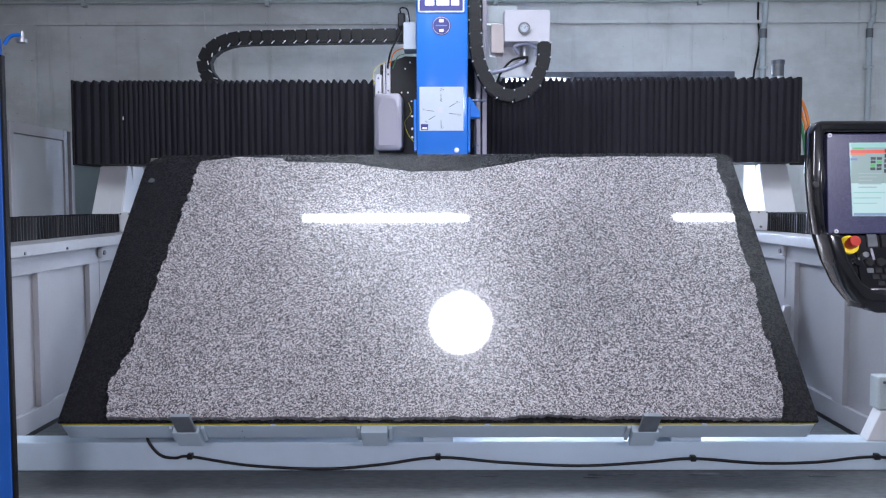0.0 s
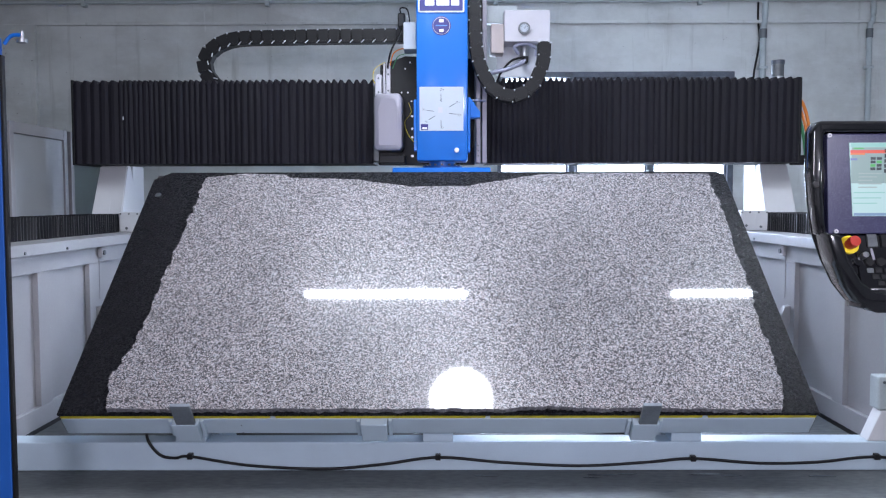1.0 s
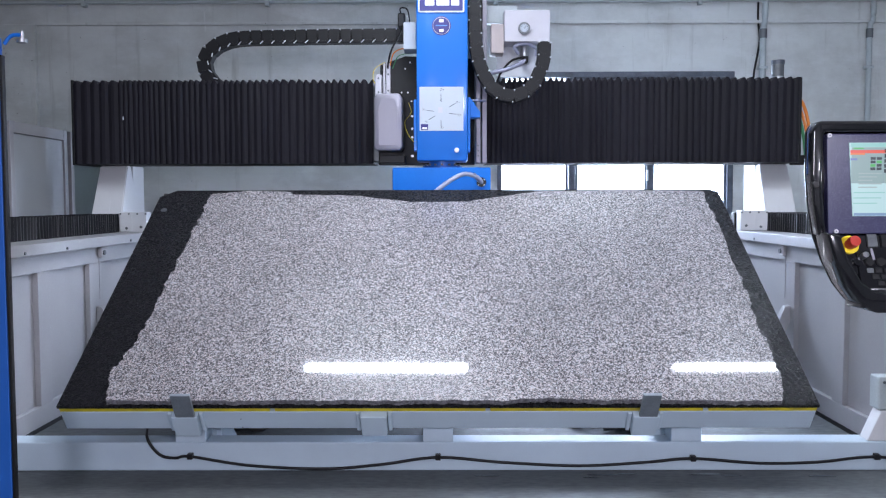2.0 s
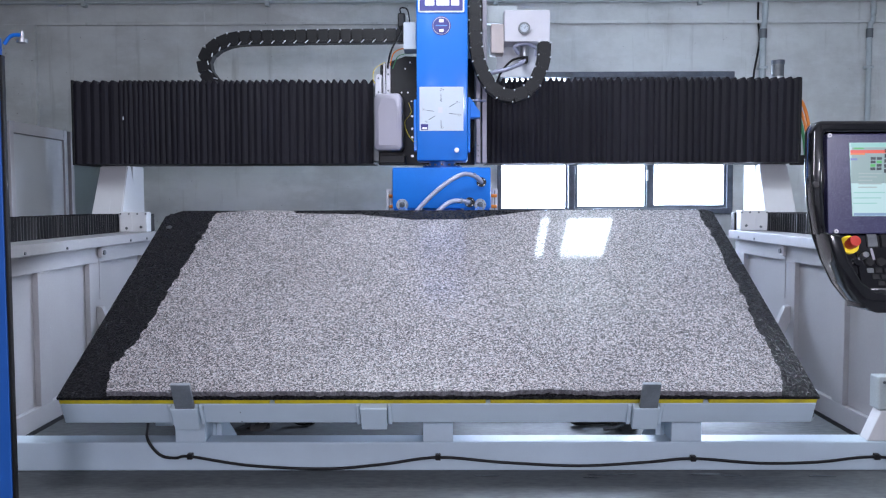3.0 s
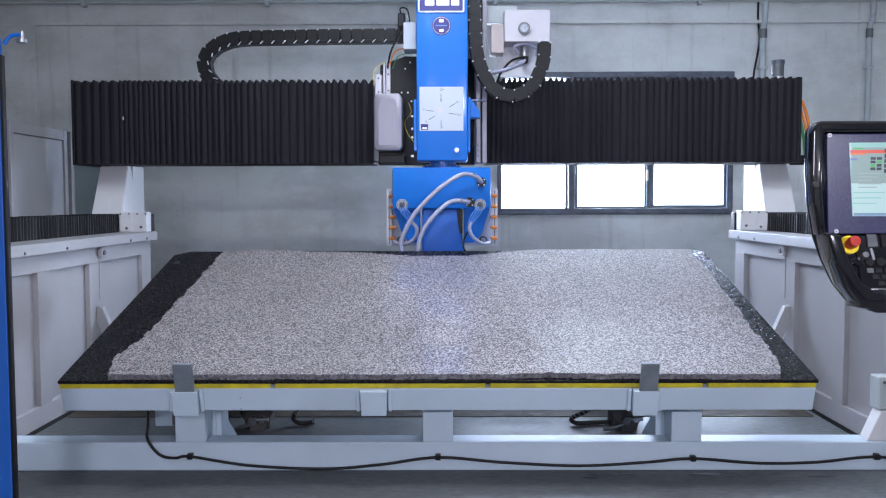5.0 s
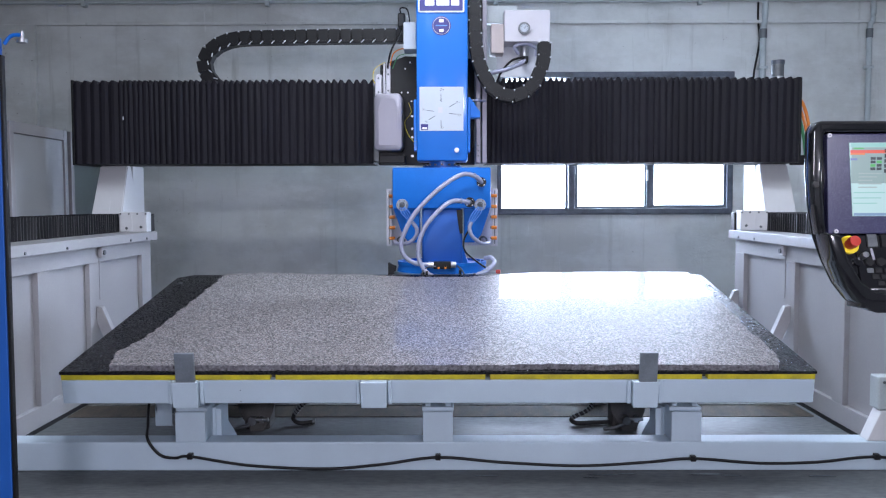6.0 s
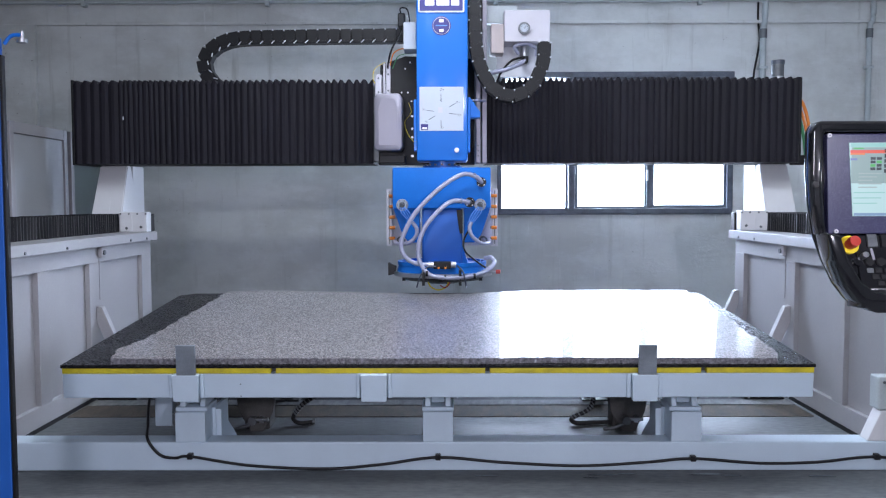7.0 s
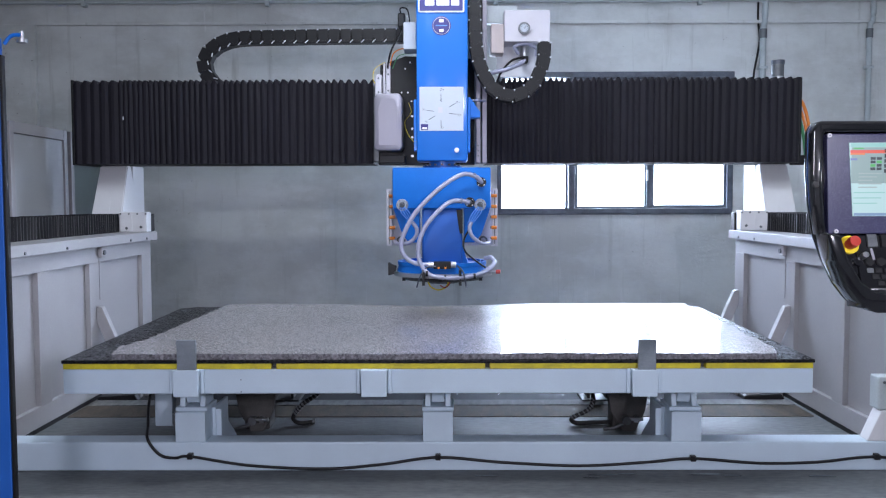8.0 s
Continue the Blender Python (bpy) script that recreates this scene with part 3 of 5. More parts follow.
# ---- machine base ----
def base_frame():
    b = thing("base_frame", "light grey steel base beam with posts carrying the table", "machine base", (0, 4.375, 0))
    part("front_beam", box(-2.62, 2.72, 0, 0.14, 0, 0.155, 0.008), M_GREY, b)
    for x in (-1.32, 0.0, 1.32):
        p = part("post", box(x - 0.08, x + 0.08, 0.003, 0.22, 0.155, 0.315, 0.004), M_GREY, b)
        part("cap_plate", box(x - 0.085, x + 0.085, 0.03, 0.22, 0.315, 0.335, 0.003), M_GREY, p)
        for a in (-0.068, 0.04):
            part("pivot_cheek", prism([(0.05, 0.335), (0.22, 0.335), (0.19, 0.46), (0.08, 0.46)], "x", x + a, x + a + 0.028, 0.003), M_GREY, p)
        part("pivot_pin", rod((x - 0.09, 0.124, 0.412), (x + 0.09, 0.124, 0.412), 0.022), M_STEEL, p, smooth=40)
    for x, s in ((-1.24, 1), (1.24, -1)):
        part("side_plate", box(min(x, x + s * 0.02), max(x, x + s * 0.02), 0.14, 0.40, 0.0, 0.31, 0.004), M_GREY, b)
        part("foot_wedge", prism([(0.141, 0.0), (0.55, 0.0), (0.40, 0.12), (0.141, 0.30)], "x", min(x + s * 0.021, x + s * 0.05), max(x + s * 0.021, x + s * 0.05), 0.003), M_GREY, b)
    part("stop_block", box(-1.625, -1.525, 0.34, 0.44, 0.15, 0.38, 0.004), M_GREY, b)
    part("stop_plate", box(-1.498, -1.475, 0.33, 0.46, 0.12, 0.40, 0.003), M_DSTEEL, b)
    part("stop_arm", box(-1.474, -1.38, 0.18, 0.42, 0.20, 0.26, 0.003), M_DSTEEL, b)
    c = thing("floor_cable", "black cable clipped along the front base beam", "cable", (0, 4.36, 0))
    part("cable", hose([(-1.618, 0.30, 0.40), (-1.612, 0.22, 0.30), (-1.574, 0.10, 0.227), (-1.545, 0.004, 0.184), (-1.509, -0.004, 0.125), (-1.46, -0.004, 0.085), (-1.39, -0.004, 0.076),
                        (-1.315, -0.004, 0.084), (-1.0, -0.004, 0.035), (-0.6, -0.004, 0.017), (-0.3, -0.004, 0.04), (0.0, -0.004, 0.078), (0.35, -0.004, 0.05),
                        (0.75, -0.004, 0.032), (1.1, -0.004, 0.05), (1.35, -0.004, 0.07), (1.7, -0.004, 0.045), (2.0, -0.004, 0.05), (2.32, -0.004, 0.078), (2.6, -0.004, 0.03)], 0.0078),
         M_BLACK, c, smooth=60)
    for x, z in ((-1.315, 0.084), (0.0, 0.078), (1.35, 0.07), (2.32, 0.078)):
        part("cable_clip", box(x - 0.014, x + 0.014, -0.02, 0.014, z - 0.013, z + 0.017, 0.003), M_BLACK, c)


def cylinder_rows(x, tilt):
    a = radians(tilt)
    foot = Vector((x, 6.0, 0.16))
    lug = Vector((x, PIVOT_Y + 0.75 * math.cos(a), PIVOT_Z + 0.75 * math.sin(a) - 0.01))
    d = lug - foot
    return foot, math.degrees(math.atan2(d.y, d.z)), d.length


def hydraulic_cylinder(x):
    foot, ang, length = cylinder_rows(x, 0.7)
    b = thing("cylinder_bracket", "dark steel floor bracket of a lifting cylinder", "bracket", (x, 6.0, 0), "lifting cylinder brackets")
    part("plate", box(-0.12, 0.12, -0.12, 0.12, 0, 0.02, 0.003), M_DARK, b)
    for s in (-0.075, 0.055):
        part("cheek", prism([(-0.08, 0.02), (0.08, 0.02), (0.04, 0.20), (-0.04, 0.20)], "x", s, s + 0.02, 0.002), M_DARK, b)
    h = thing("hydraulic_cylinder", "dark grey hydraulic cylinder lifting the table", "cylinder", tuple(foot), "lifting cylinders")
    part("barrel", rod((0, 0, -0.03), (0, 0, 0.66), 0.065, seg=24), M_DARK, h, smooth=40)
    part("gland", rod((0, 0, 0.63), (0, 0, 0.70), 0.058, seg=24), M_STEEL, h, smooth=40)
    r = part("piston_rod", rod((0, 0, -0.72), (0, 0, 0), 0.025, seg=16), M_STEEL, h, "bright steel piston rod", smooth=40)
    part("rod_eye", rod((-0.045, 0, 0), (0.045, 0, 0), 0.045, seg=20), M_DSTEEL, r, smooth=40)
    return h, r


def side_wall(s):
    """Long side base with recessed panels, a rail on top and slanted feet. s: -1 or 1."""
    cx = 0.0 if s < 0 else 0.02
    y0 = 4.40
    w = thing("side_base", "white painted machine side base with recessed panels and a top rail", "machine base", (cx, 0, 0), "machine side bases")
    def bx(a, b, *rest, **kw):
        return box(min(s * a, s * b), max(s * a, s * b), *rest, **kw)
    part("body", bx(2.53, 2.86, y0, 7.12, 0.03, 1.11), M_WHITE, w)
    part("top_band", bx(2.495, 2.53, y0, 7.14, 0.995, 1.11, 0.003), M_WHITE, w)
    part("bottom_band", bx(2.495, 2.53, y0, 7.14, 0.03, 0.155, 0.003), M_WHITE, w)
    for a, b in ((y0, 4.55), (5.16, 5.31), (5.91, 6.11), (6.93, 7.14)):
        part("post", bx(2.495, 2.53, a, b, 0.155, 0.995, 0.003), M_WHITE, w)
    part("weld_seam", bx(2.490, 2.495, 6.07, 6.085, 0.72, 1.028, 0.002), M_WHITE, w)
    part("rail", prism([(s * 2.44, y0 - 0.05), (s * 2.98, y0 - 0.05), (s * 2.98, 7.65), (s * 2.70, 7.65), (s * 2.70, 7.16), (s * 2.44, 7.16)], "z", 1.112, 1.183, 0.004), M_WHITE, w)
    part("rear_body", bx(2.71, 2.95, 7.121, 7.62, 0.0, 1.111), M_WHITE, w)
    part("floor_gasket", bx(2.50, 2.84, y0, 7.12, 0.0, 0.03), M_BLACK, w, "black strip under the base")
    reach = 0.27
    for y in ((6.04,) if s < 0 else (6.0, 7.06)):
        part("brace", prism([(s * 2.494, 0.68), (s * 2.455, 0.67), (s * (2.455 - reach), 0.03), (s * (2.455 - reach), 0.0), (s * (2.53 - reach), 0.0), (s * 2.494, 0.56)], "y", y - 0.03, y + 0.03, 0.004), M_WHITE, w)
    part("foot_plate", bx(2.15, 2.494, 6.07, 6.19, 0.0, 0.028, 0.003), M_WHITE, w)
    if s < 0:
        part("front_foot", prism([(s * 2.494, 0.34), (s * 2.494, 0.157), (s * 2.31, 0.157), (s * 2.40, 0.34)], "y", 4.42, 4.50, 0.004), M_WHITE, w)
    part("lug", bx(2.462, 2.493, 6.05, 6.13, 1.03, 1.105, 0.006), M_WHITE, w)
    part("lug_bolt", rod((s * 2.452, 6.09, 1.065), (s * 2.463, 6.09, 1.065), 0.018), M_DSTEEL, w, smooth=40)
    for y in (4.9, 5.45, 6.55, 6.9):
        part("rail_bolt", rod((s * 2.432, y, 1.132), (s * 2.441, y, 1.132), 0.009, seg=10), M_DSTEEL, w)
    # pleated cover over the rail
    b = thing("rail_bellows", "black pleated bellows covering the side rail", "bellows", (cx, 0, 1.183), "rail bellows")
    pleats("pleats", b, (s * 2.685, s * 2.93), "y", 4.36, 6.95, 0.0, 0.155, lambda q: 0.040, 0.020, M_RAILCLOTH, 1.0)
    part("end_block", bx(2.46, 2.66, 7.07, 7.155, 0.0, 0.15, 0.004), M_BLACK, b)
    return w


def pleats(name, parent, across, axis, a, b, z0, z1, pitch, deep, mat=None, face=0.3):
    """Folded bellows along an axis: ridges and valleys, each with a narrow hem. pitch: fold width by place; face: depth of the folds at the sides."""
    bm = bmesh.new()
    rng = random.Random(int(abs(a) * 100) + 7)
    c0, c1 = min(across), max(across)
    rings = []

    def ring(pos, e, lean):
        f = face * (deep - e)
        q = [(c0 + f, z0), (c0 + f, z1 - deep + e), (c1 - f, z1 - deep + e), (c1 - f, z0)]
        pts = [(pos + (lean if z == z0 else 0), c, z) if axis == "x" else (c, pos + (lean if z == z0 else 0), z) for c, z in q]
        rings.append([bm.verts.new(p) for p in pts])

    pos = a
    while pos < b - 0.01:
        w = pitch(pos) * rng.uniform(0.8, 1.2)
        lean = rng.uniform(-0.14, 0.14) * w
        top = deep * rng.uniform(0.86, 1.0)
        ring(pos, 0.0, lean * 0.5)
        ring(pos + w * rng.uniform(0.32, 0.5), top, lean)
        ring(pos + w * rng.uniform(0.54, 0.7), top * rng.uniform(0.93, 1.0), lean)
        pos += w
    ring(b, 0.0, 0.0)
    for r, t in zip(rings, rings[1:]):
        for i in range(4):
            bm.faces.new((r[i], r[(i + 1) % 4], t[(i + 1) % 4], t[i]))
    bm.faces.new(rings[0])
    bm.faces.new(rings[-1][::-1])
    bmesh.ops.recalc_face_normals(bm, faces=bm.faces)
    return part(name, bm, mat or M_BELLOWS, parent)


# ---- gantry ----
BR_Y = 6.90


def gantry():
    g = thing("gantry_bridge", "gantry bridge covered by long black pleated bellows on white legs", "gantry", (0, 0, 0))
    part("beam", box(-2.95, 2.88, BR_Y + 0.06, BR_Y + 0.42, 1.76, 2.38, 0.01), M_DSTEEL, g)
    pleats("bellows", g, (BR_Y, BR_Y + 0.46), "x", -3.02, -0.56, 1.745, 2.435, lambda q: 0.072 if q < -2.66 else 0.040 + 0.012 * (q + 2.66), 0.038)
    pleats("bellows", g, (BR_Y, BR_Y + 0.46), "x", 0.37, 2.935, 1.745, 2.445, lambda q: 0.044 + 0.0095 * (q - 0.37), 0.040)
    part("end_plate", box(-3.035, -3.02, BR_Y - 0.002, BR_Y + 0.45, 1.74, 2.435, 0.003), M_BLACK, g)
    part("end_plate", box(2.935, 2.955, BR_Y - 0.002, BR_Y + 0.45, 1.745, 2.437, 0.003), M_BLACK, g)
    for s in (-1, 1):
        o = 0.0 if s < 0 else 0.035
        def sx(v):
            return s * v + o
        bm = bmesh.new()
        lo = [bm.verts.new((sx(x), y, 1.184)) for x, y in ((2.95, 6.96), (2.685, 6.96), (2.685, 7.46), (2.95, 7.46))]
        hi = [bm.verts.new((sx(x), y, 1.744)) for x, y in ((2.92, 7.17), (2.685, 7.17), (2.685, 7.24), (2.92, 7.24))]
        bm.faces.new(lo)
        bm.faces.new(hi)
        for i in range(4):
            bm.faces.new((lo[i], lo[(i + 1) % 4], hi[(i + 1) % 4], hi[i]))
        bmesh.ops.recalc_face_normals(bm, faces=bm.faces)
        bmesh.ops.bevel(bm, geom=list(bm.edges), offset=0.008, segments=2, affect="EDGES")
        leg = part("leg", bm, M_LEG, g, "white tapered leg")
        part("rear_plate", box(min(sx(2.76), sx(2.69)), max(sx(2.76), sx(2.69)), 7.30, 7.56, 1.184, 1.744, 0.006), M_LEG, leg)
        part("rib", prism([(6.955, 1.19), (6.963, 1.19), (7.163, 1.69), (7.155, 1.69)], "x", sx(2.80) - 0.006, sx(2.80) + 0.006), M_LEG, leg)
        car = part("carriage", box(min(sx(2.684), sx(2.455)), max(sx(2.684), sx(2.455)), 6.95, 7.06, 1.184, 1.350, 0.005), M_LEG, g)
        part("cover_plate", box(min(sx(2.676), sx(2.575)), max(sx(2.676), sx(2.575)), 6.945, 6.949, 1.190, 1.345, 0.001), M_LEG, car)
        for x, z in ((2.62, 1.215), (2.50, 1.225)):
            part("bolt", rod((sx(x), 6.951, z), (sx(x), 6.938, z), 0.011, seg=10), M_DSTEEL, car)
        for k in range(4):
            x = sx(2.67 - k * 0.07)
            part("bolt", rod((x, 6.951, 1.335), (x, 6.943, 1.335), 0.008, seg=10), M_DSTEEL, car)
    part("tag", box(-2.614, -2.606, BR_Y - 0.004, BR_Y + 0.002, 2.108, 2.135, 0.001), M_PRINT, g, "tiny white tag")
    # beacon on the bridge and cables at its end
    l = thing("beacon", "dark cylindrical beacon on top of the gantry bridge", "beacon", (2.83, BR_Y + 0.2, 2.38))
    part("foot", rod((0, 0, 0.0), (0, 0, 0.09), 0.055), M_STEEL, l, smooth=40)
    part("body", rod((0, 0, 0.09), (0, 0, 0.19), 0.05), M_DSTEEL, l, smooth=40)
    part("cap", rod((0, 0, 0.19), (0, 0, 0.225), 0.056), M_FRAME, l, smooth=40)
    c = thing("cable_bundle", "orange, green and grey cables at the gantry's end", "cable", (2.95, BR_Y + 0.12, 1.76))
    for i, (mm, r) in enumerate(((M_ORANGE, 0.014), (M_ORANGE, 0.012), (M_GREEN, 0.013), (M_PIPE, 0.016), (M_PIPE, 0.012), (M_BLACK, 0.014))):
        k = 1 - i * 0.17
        part("cable", hose([(-0.02, 0.01 * i, 0.12 + 0.43 * k), (0.05 * k + 0.01, 0.01 * i, 0.10 + 0.38 * k), (0.105 * k + 0.012, 0.01 * i, 0.05 + 0.24 * k), (0.13 * k + 0.02, 0.01 * i, 0.0)], r),
             mm, c, smooth=60)
    part("bracket", box(0.0, 0.20, -0.02, 0.10, -0.03, 0.05, 0.006), M_BLACK, c)


def energy_chain(label, path, width, high, pitch, at, long_clip=0):
    """Chain of black links laid along a path in the x-z plane."""
    t = thing("energy_chain", label, "cable chain", at)
    pts = spline(path, 14)
    d = [0.0]
    for a, b in zip(pts, pts[1:]):
        d.append(d[-1] + (b - a).length)
    me = None
    me2 = None
    n = int(d[-1] / pitch)
    for i in range(n):
        s = (i + 0.5) * pitch
        j = max(k for k in range(len(d)) if d[k] <= s)
        j = min(j, len(pts) - 2)
        p = pts[j].lerp(pts[j + 1], (s - d[j]) / max(1e-6, d[j + 1] - d[j]))
        dr = pts[j + 1] - pts[j]
        m = Matrix.Translation(p) @ Matrix.Rotation(-math.atan2(dr.z, dr.x), 4, "Y")
        if me is None:
            bm = prism([(-pitch * 0.62, -high / 2), (pitch * 0.40, -high / 2), (pitch * 0.55, -high * 0.2), (pitch * 0.55, high * 0.2), (pitch * 0.40, high / 2), (-pitch * 0.62, high / 2)],
                       "y", -width / 2, width / 2, 0.004, seg=1)
            rod((-pitch * 0.1, -width / 2 - 0.004, 0), (-pitch * 0.1, -width / 2, 0), high * 0.36, seg=14, bm=bm)
            l = part("link", bm, M_BLACK, t)
            me = l.data
            b = part("clip", box(-0.0048, 0.0048, -width / 2 - 0.010, -width / 2 + 0.01, -0.0065, 0.0065, 0.002, seg=1), M_PRINT, l, "white retaining clip")
            me2 = b.data
        else:
            l = new("link", me)
            l.parent = t
            b = new("clip", me2)
            b.parent = l
        l.matrix_local = m
        b.matrix_local = pose(pitch * 0.45, 0, -high / 2 + 0.004)
        b = new("clip", me2)
        b.parent = l
        b.matrix_local = pose(pitch * 0.45, 0, high / 2 - 0.004)
        if long_clip:
            b.matrix_local = pose(pitch * 0.45, 0, high / 2 - 0.012, 0, 48, 0) @ Matrix.Diagonal((0.8, 1, 2.8, 1))
    return t


def spindle_head():
    h = thing("milling_head", "blue milling head column with hoses and a round cutter guard", "machine head", (0.016, 0, 0))
    h.location = (0.016, 0, 0)
    yc = 6.25
    # moving slide behind the column
    part("slide_plate", prism([(-0.52, 1.73), (0.26, 1.73), (0.26, 2.58), (-0.30, 2.60), (-0.50, 2.53)], "y", 6.80, 6.9605, 0.004), M_BLACK, h)
    part("slide_rail", box(-0.475, -0.458, 6.76, 6.80, 2.20, 2.54, 0.003), M_BOX, h)
    part("slide_rail", box(-0.452, -0.418, 6.76, 6.80, 2.20, 2.54, 0.003), M_BOX, h)
    part("bracket", box(-0.535, -0.482, 6.70, 6.80, 2.27, 2.44, 0.006), M_BOX, h)
    c = part("motor_cover", prism([(-0.535, 1.86), (-0.515, 1.83), (-0.335, 1.83), (-0.312, 1.86), (-0.312, 2.24), (-0.34, 2.275), (-0.51, 2.275), (-0.535, 2.24)], "y", 6.56, 6.78, 0.012, seg=3), M_SILVER, h, "silver grey rounded cover", smooth=35)
    part("face", prism([(-0.50, 1.87), (-0.35, 1.87), (-0.35, 2.16), (-0.375, 2.235), (-0.475, 2.235), (-0.50, 2.16)], "y", 6.5588, 6.563, 0.001), M_SILVER, c)
    for x, z in ((-0.508, 2.30), (-0.508, 2.41), (-0.435, 2.32), (-0.435, 2.45), (-0.435, 2.50)):
        yb = 6.70 if x < -0.48 else 6.76
        part("bolt", rod((x, yb - 0.004, z), (x, yb + 0.002, z), 0.008, seg=10), M_DSTEEL, h)
    for x, z in ((-0.33, 2.31), (-0.28, 2.31), (-0.30, 2.50), (-0.26, 2.55), (-0.25, 2.24)):
        part("bolt", rod((x, 6.795, z), (x, 6.801, z), 0.007, seg=10), M_STEEL, h)
    part("foot_plate", box(-0.50, -0.30, 6.62, 6.79, 1.735, 1.80, 0.006), M_BLACK, h)
    part("column", box(-0.189, 0.190, yc, yc + 0.36, 1.735, 3.55, 0.009, seg=3), M_BLUE, h, smooth=40)
    part("column_top", box(-0.185, 0.185, yc + 0.01, yc + 0.35, 3.55, 3.75, 0.02), M_PLATE, h, "pale top cover")
    part("back_rail", box(0.265, 0.30, 6.62, 6.80, 1.735, 3.7, 0.004), M_SILVER, h)
    part("back_rail", box(0.312, 0.35, 6.62, 6.80, 1.735, 3.7, 0.004), M_SILVER, h)
    part("back_plate", box(0.20, 0.345, 6.801, 6.89, 1.735, 3.7, 0.004), M_PIPE, h)
    part("side_flange", box(-0.212, -0.190, yc + 0.02, yc + 0.2, 1.81, 2.19, 0.004), M_BLUE, h)
    part("side_flange", box(0.191, 0.21, yc + 0.02, yc + 0.2, 1.80, 2.18, 0.004), M_BLUE, h)
    part("side_bracket", prism([(0.191, 2.06), (0.285, 2.06), (0.285, 2.10), (0.21, 2.21), (0.191, 2.21)], "y", yc + 0.06, yc + 0.2, 0.004), M_BLUE, h)
    part("switch_box", box(-0.30, -0.20, 6.55, 6.75, 2.61, 2.82, 0.006), M_PLATE, h, "pale grey-green switch box")
    # label plate with axis arrows
    pl = part("label_plate", box(-0.168, 0.158, yc - 0.003, yc + 0.002, 1.957, 2.281, 0.0015), M_PLATE, h, "pale plate with printed axis arrows")
    face = yc - 0.0045
    for x, z, dx, dz in ((-0.008, 2.20, 0, 0.042), (-0.008, 2.01, 0, 0.042), (-0.088, 2.104, 0.058, -0.008), (0.078, 2.082, 0.058, -0.008), (-0.076, 2.052, 0.05, 0.028), (0.077, 2.146, 0.046, 0.028)):
        d = Vector((dx, 0, dz)).normalized() * 0.027
        s = Vector((-d.z, 0, d.x)).normalized() * 0.0022
        p = Vector((x, 0, z))
        part("arrow", prism([((p - d + s).x, (p - d + s).z), ((p - d - s).x, (p - d - s).z), ((p + d - s).x, (p + d - s).z), ((p + d + s).x, (p + d + s).z)], "y", face, yc - 0.002), M_INK, pl)
    for words, x, z in (("Z+", 0.0, 2.258), ("Z-", 0.0, 1.982), ("X-", -0.135, 2.113), ("X+", 0.128, 2.072), ("Y-", -0.115, 2.022), ("Y+", 0.118, 2.165), ("C", -0.006, 2.180)):
        lettering("axis_letter", words, 0.026, pose(x, face + 0.001, z, 90, 0, 0), M_INK, pl)
    part("small_mark", box(-0.158, -0.104, face, yc - 0.002, 1.964, 2.006, 0.0), M_PURPLE, pl, "small violet maker's mark")
    part("small_bar", box(-0.150, -0.112, face - 0.001, face, 1.970, 1.982, 0.0), M_PRINT, pl)
    part("outline", box(0.028, 0.031, face + 0.0012, yc - 0.002, 2.09, 2.165), M_PIPE, pl)
    part("outline", box(-0.03, 0.003, face + 0.0012, yc - 0.002, 2.090, 2.130, 0.0), M_BOX, pl)
    # maker's sign at the column's top: plain shapes
    sg = part("sign", box(-0.176, 0.166, yc - 0.004, yc + 0.002, 2.824, 3.12, 0.012, seg=3), M_PRINT, h, "white-edged violet sign")
    part("sign_field", box(-0.164, 0.154, yc - 0.007, yc - 0.003, 2.836, 3.108, 0.002), M_PURPLE, sg)
    for x0, x1 in ((-0.125, -0.055), (-0.04, 0.055), (0.068, 0.128)):
        part("sign_mark", box(x0, x1, yc - 0.010, yc - 0.006, 2.872, 2.99, 0.003), M_PRINT, sg)
    rd = part("round_sticker", rod((-0.004, yc - 0.003, 2.727), (-0.004, yc + 0.002, 2.727), 0.070, seg=40), M_PURPLE, h, "round violet sticker")
    part("sticker_ring", ring_y(-0.004, 2.727, 0.0635, 0.0605, yc - 0.006, yc - 0.002), M_PLATE, rd)
    for z0, z1 in ((2.752, 2.775), (2.682, 2.702)):
        part("sticker_mark", box(-0.02, 0.012, yc - 0.006, yc - 0.002, z0, z1), M_PRINT, rd)
    part("sticker_mark", box(-0.045, 0.037, yc - 0.0055, yc - 0.002, 2.724, 2.732), M_TUBE, rd)
    part("knob", rod((0.107, yc + 0.002, 1.812), (0.107, yc - 0.02, 1.812), 0.019, 0.016), M_STEEL, h, smooth=40)
    # rotating head below the column
    part("neck", rod((0, 6.44, 1.69), (0, 6.44, 1.738), 0.10, seg=32), M_BLUE, h, smooth=40)
    part("neck_ring", rod((0, 6.44, 1.687), (0, 6.44, 1.702), 0.15, seg=32), M_DBLUE, h, smooth=40)
    hd = part("head_box", box(-0.374, 0.363, 6.27, 6.64, 1.379, 1.686, 0.010), M_MBLUE, h, smooth=40)
    for s in (-1, 1):
        o = -0.005
        part("cheek", prism([(o + s * 0.367, 1.380), (o + s * 0.17, 1.380), (o + s * 0.17, 1.12), (o + s * 0.25, 1.12), (o + s * 0.30, 1.18)], "y", 6.33, 6.60, 0.006), M_MBLUE, h)
        part("grey_plate", prism([(o + s * 0.40, 1.52), (o + s * 0.37, 1.52), (o + s * 0.37, 1.38), (o + s * 0.17, 1.15), (o + s * 0.15, 1.085), (o + s * 0.40, 1.085)], "y", 6.605, 6.625, 0.003), M_BOX, h)
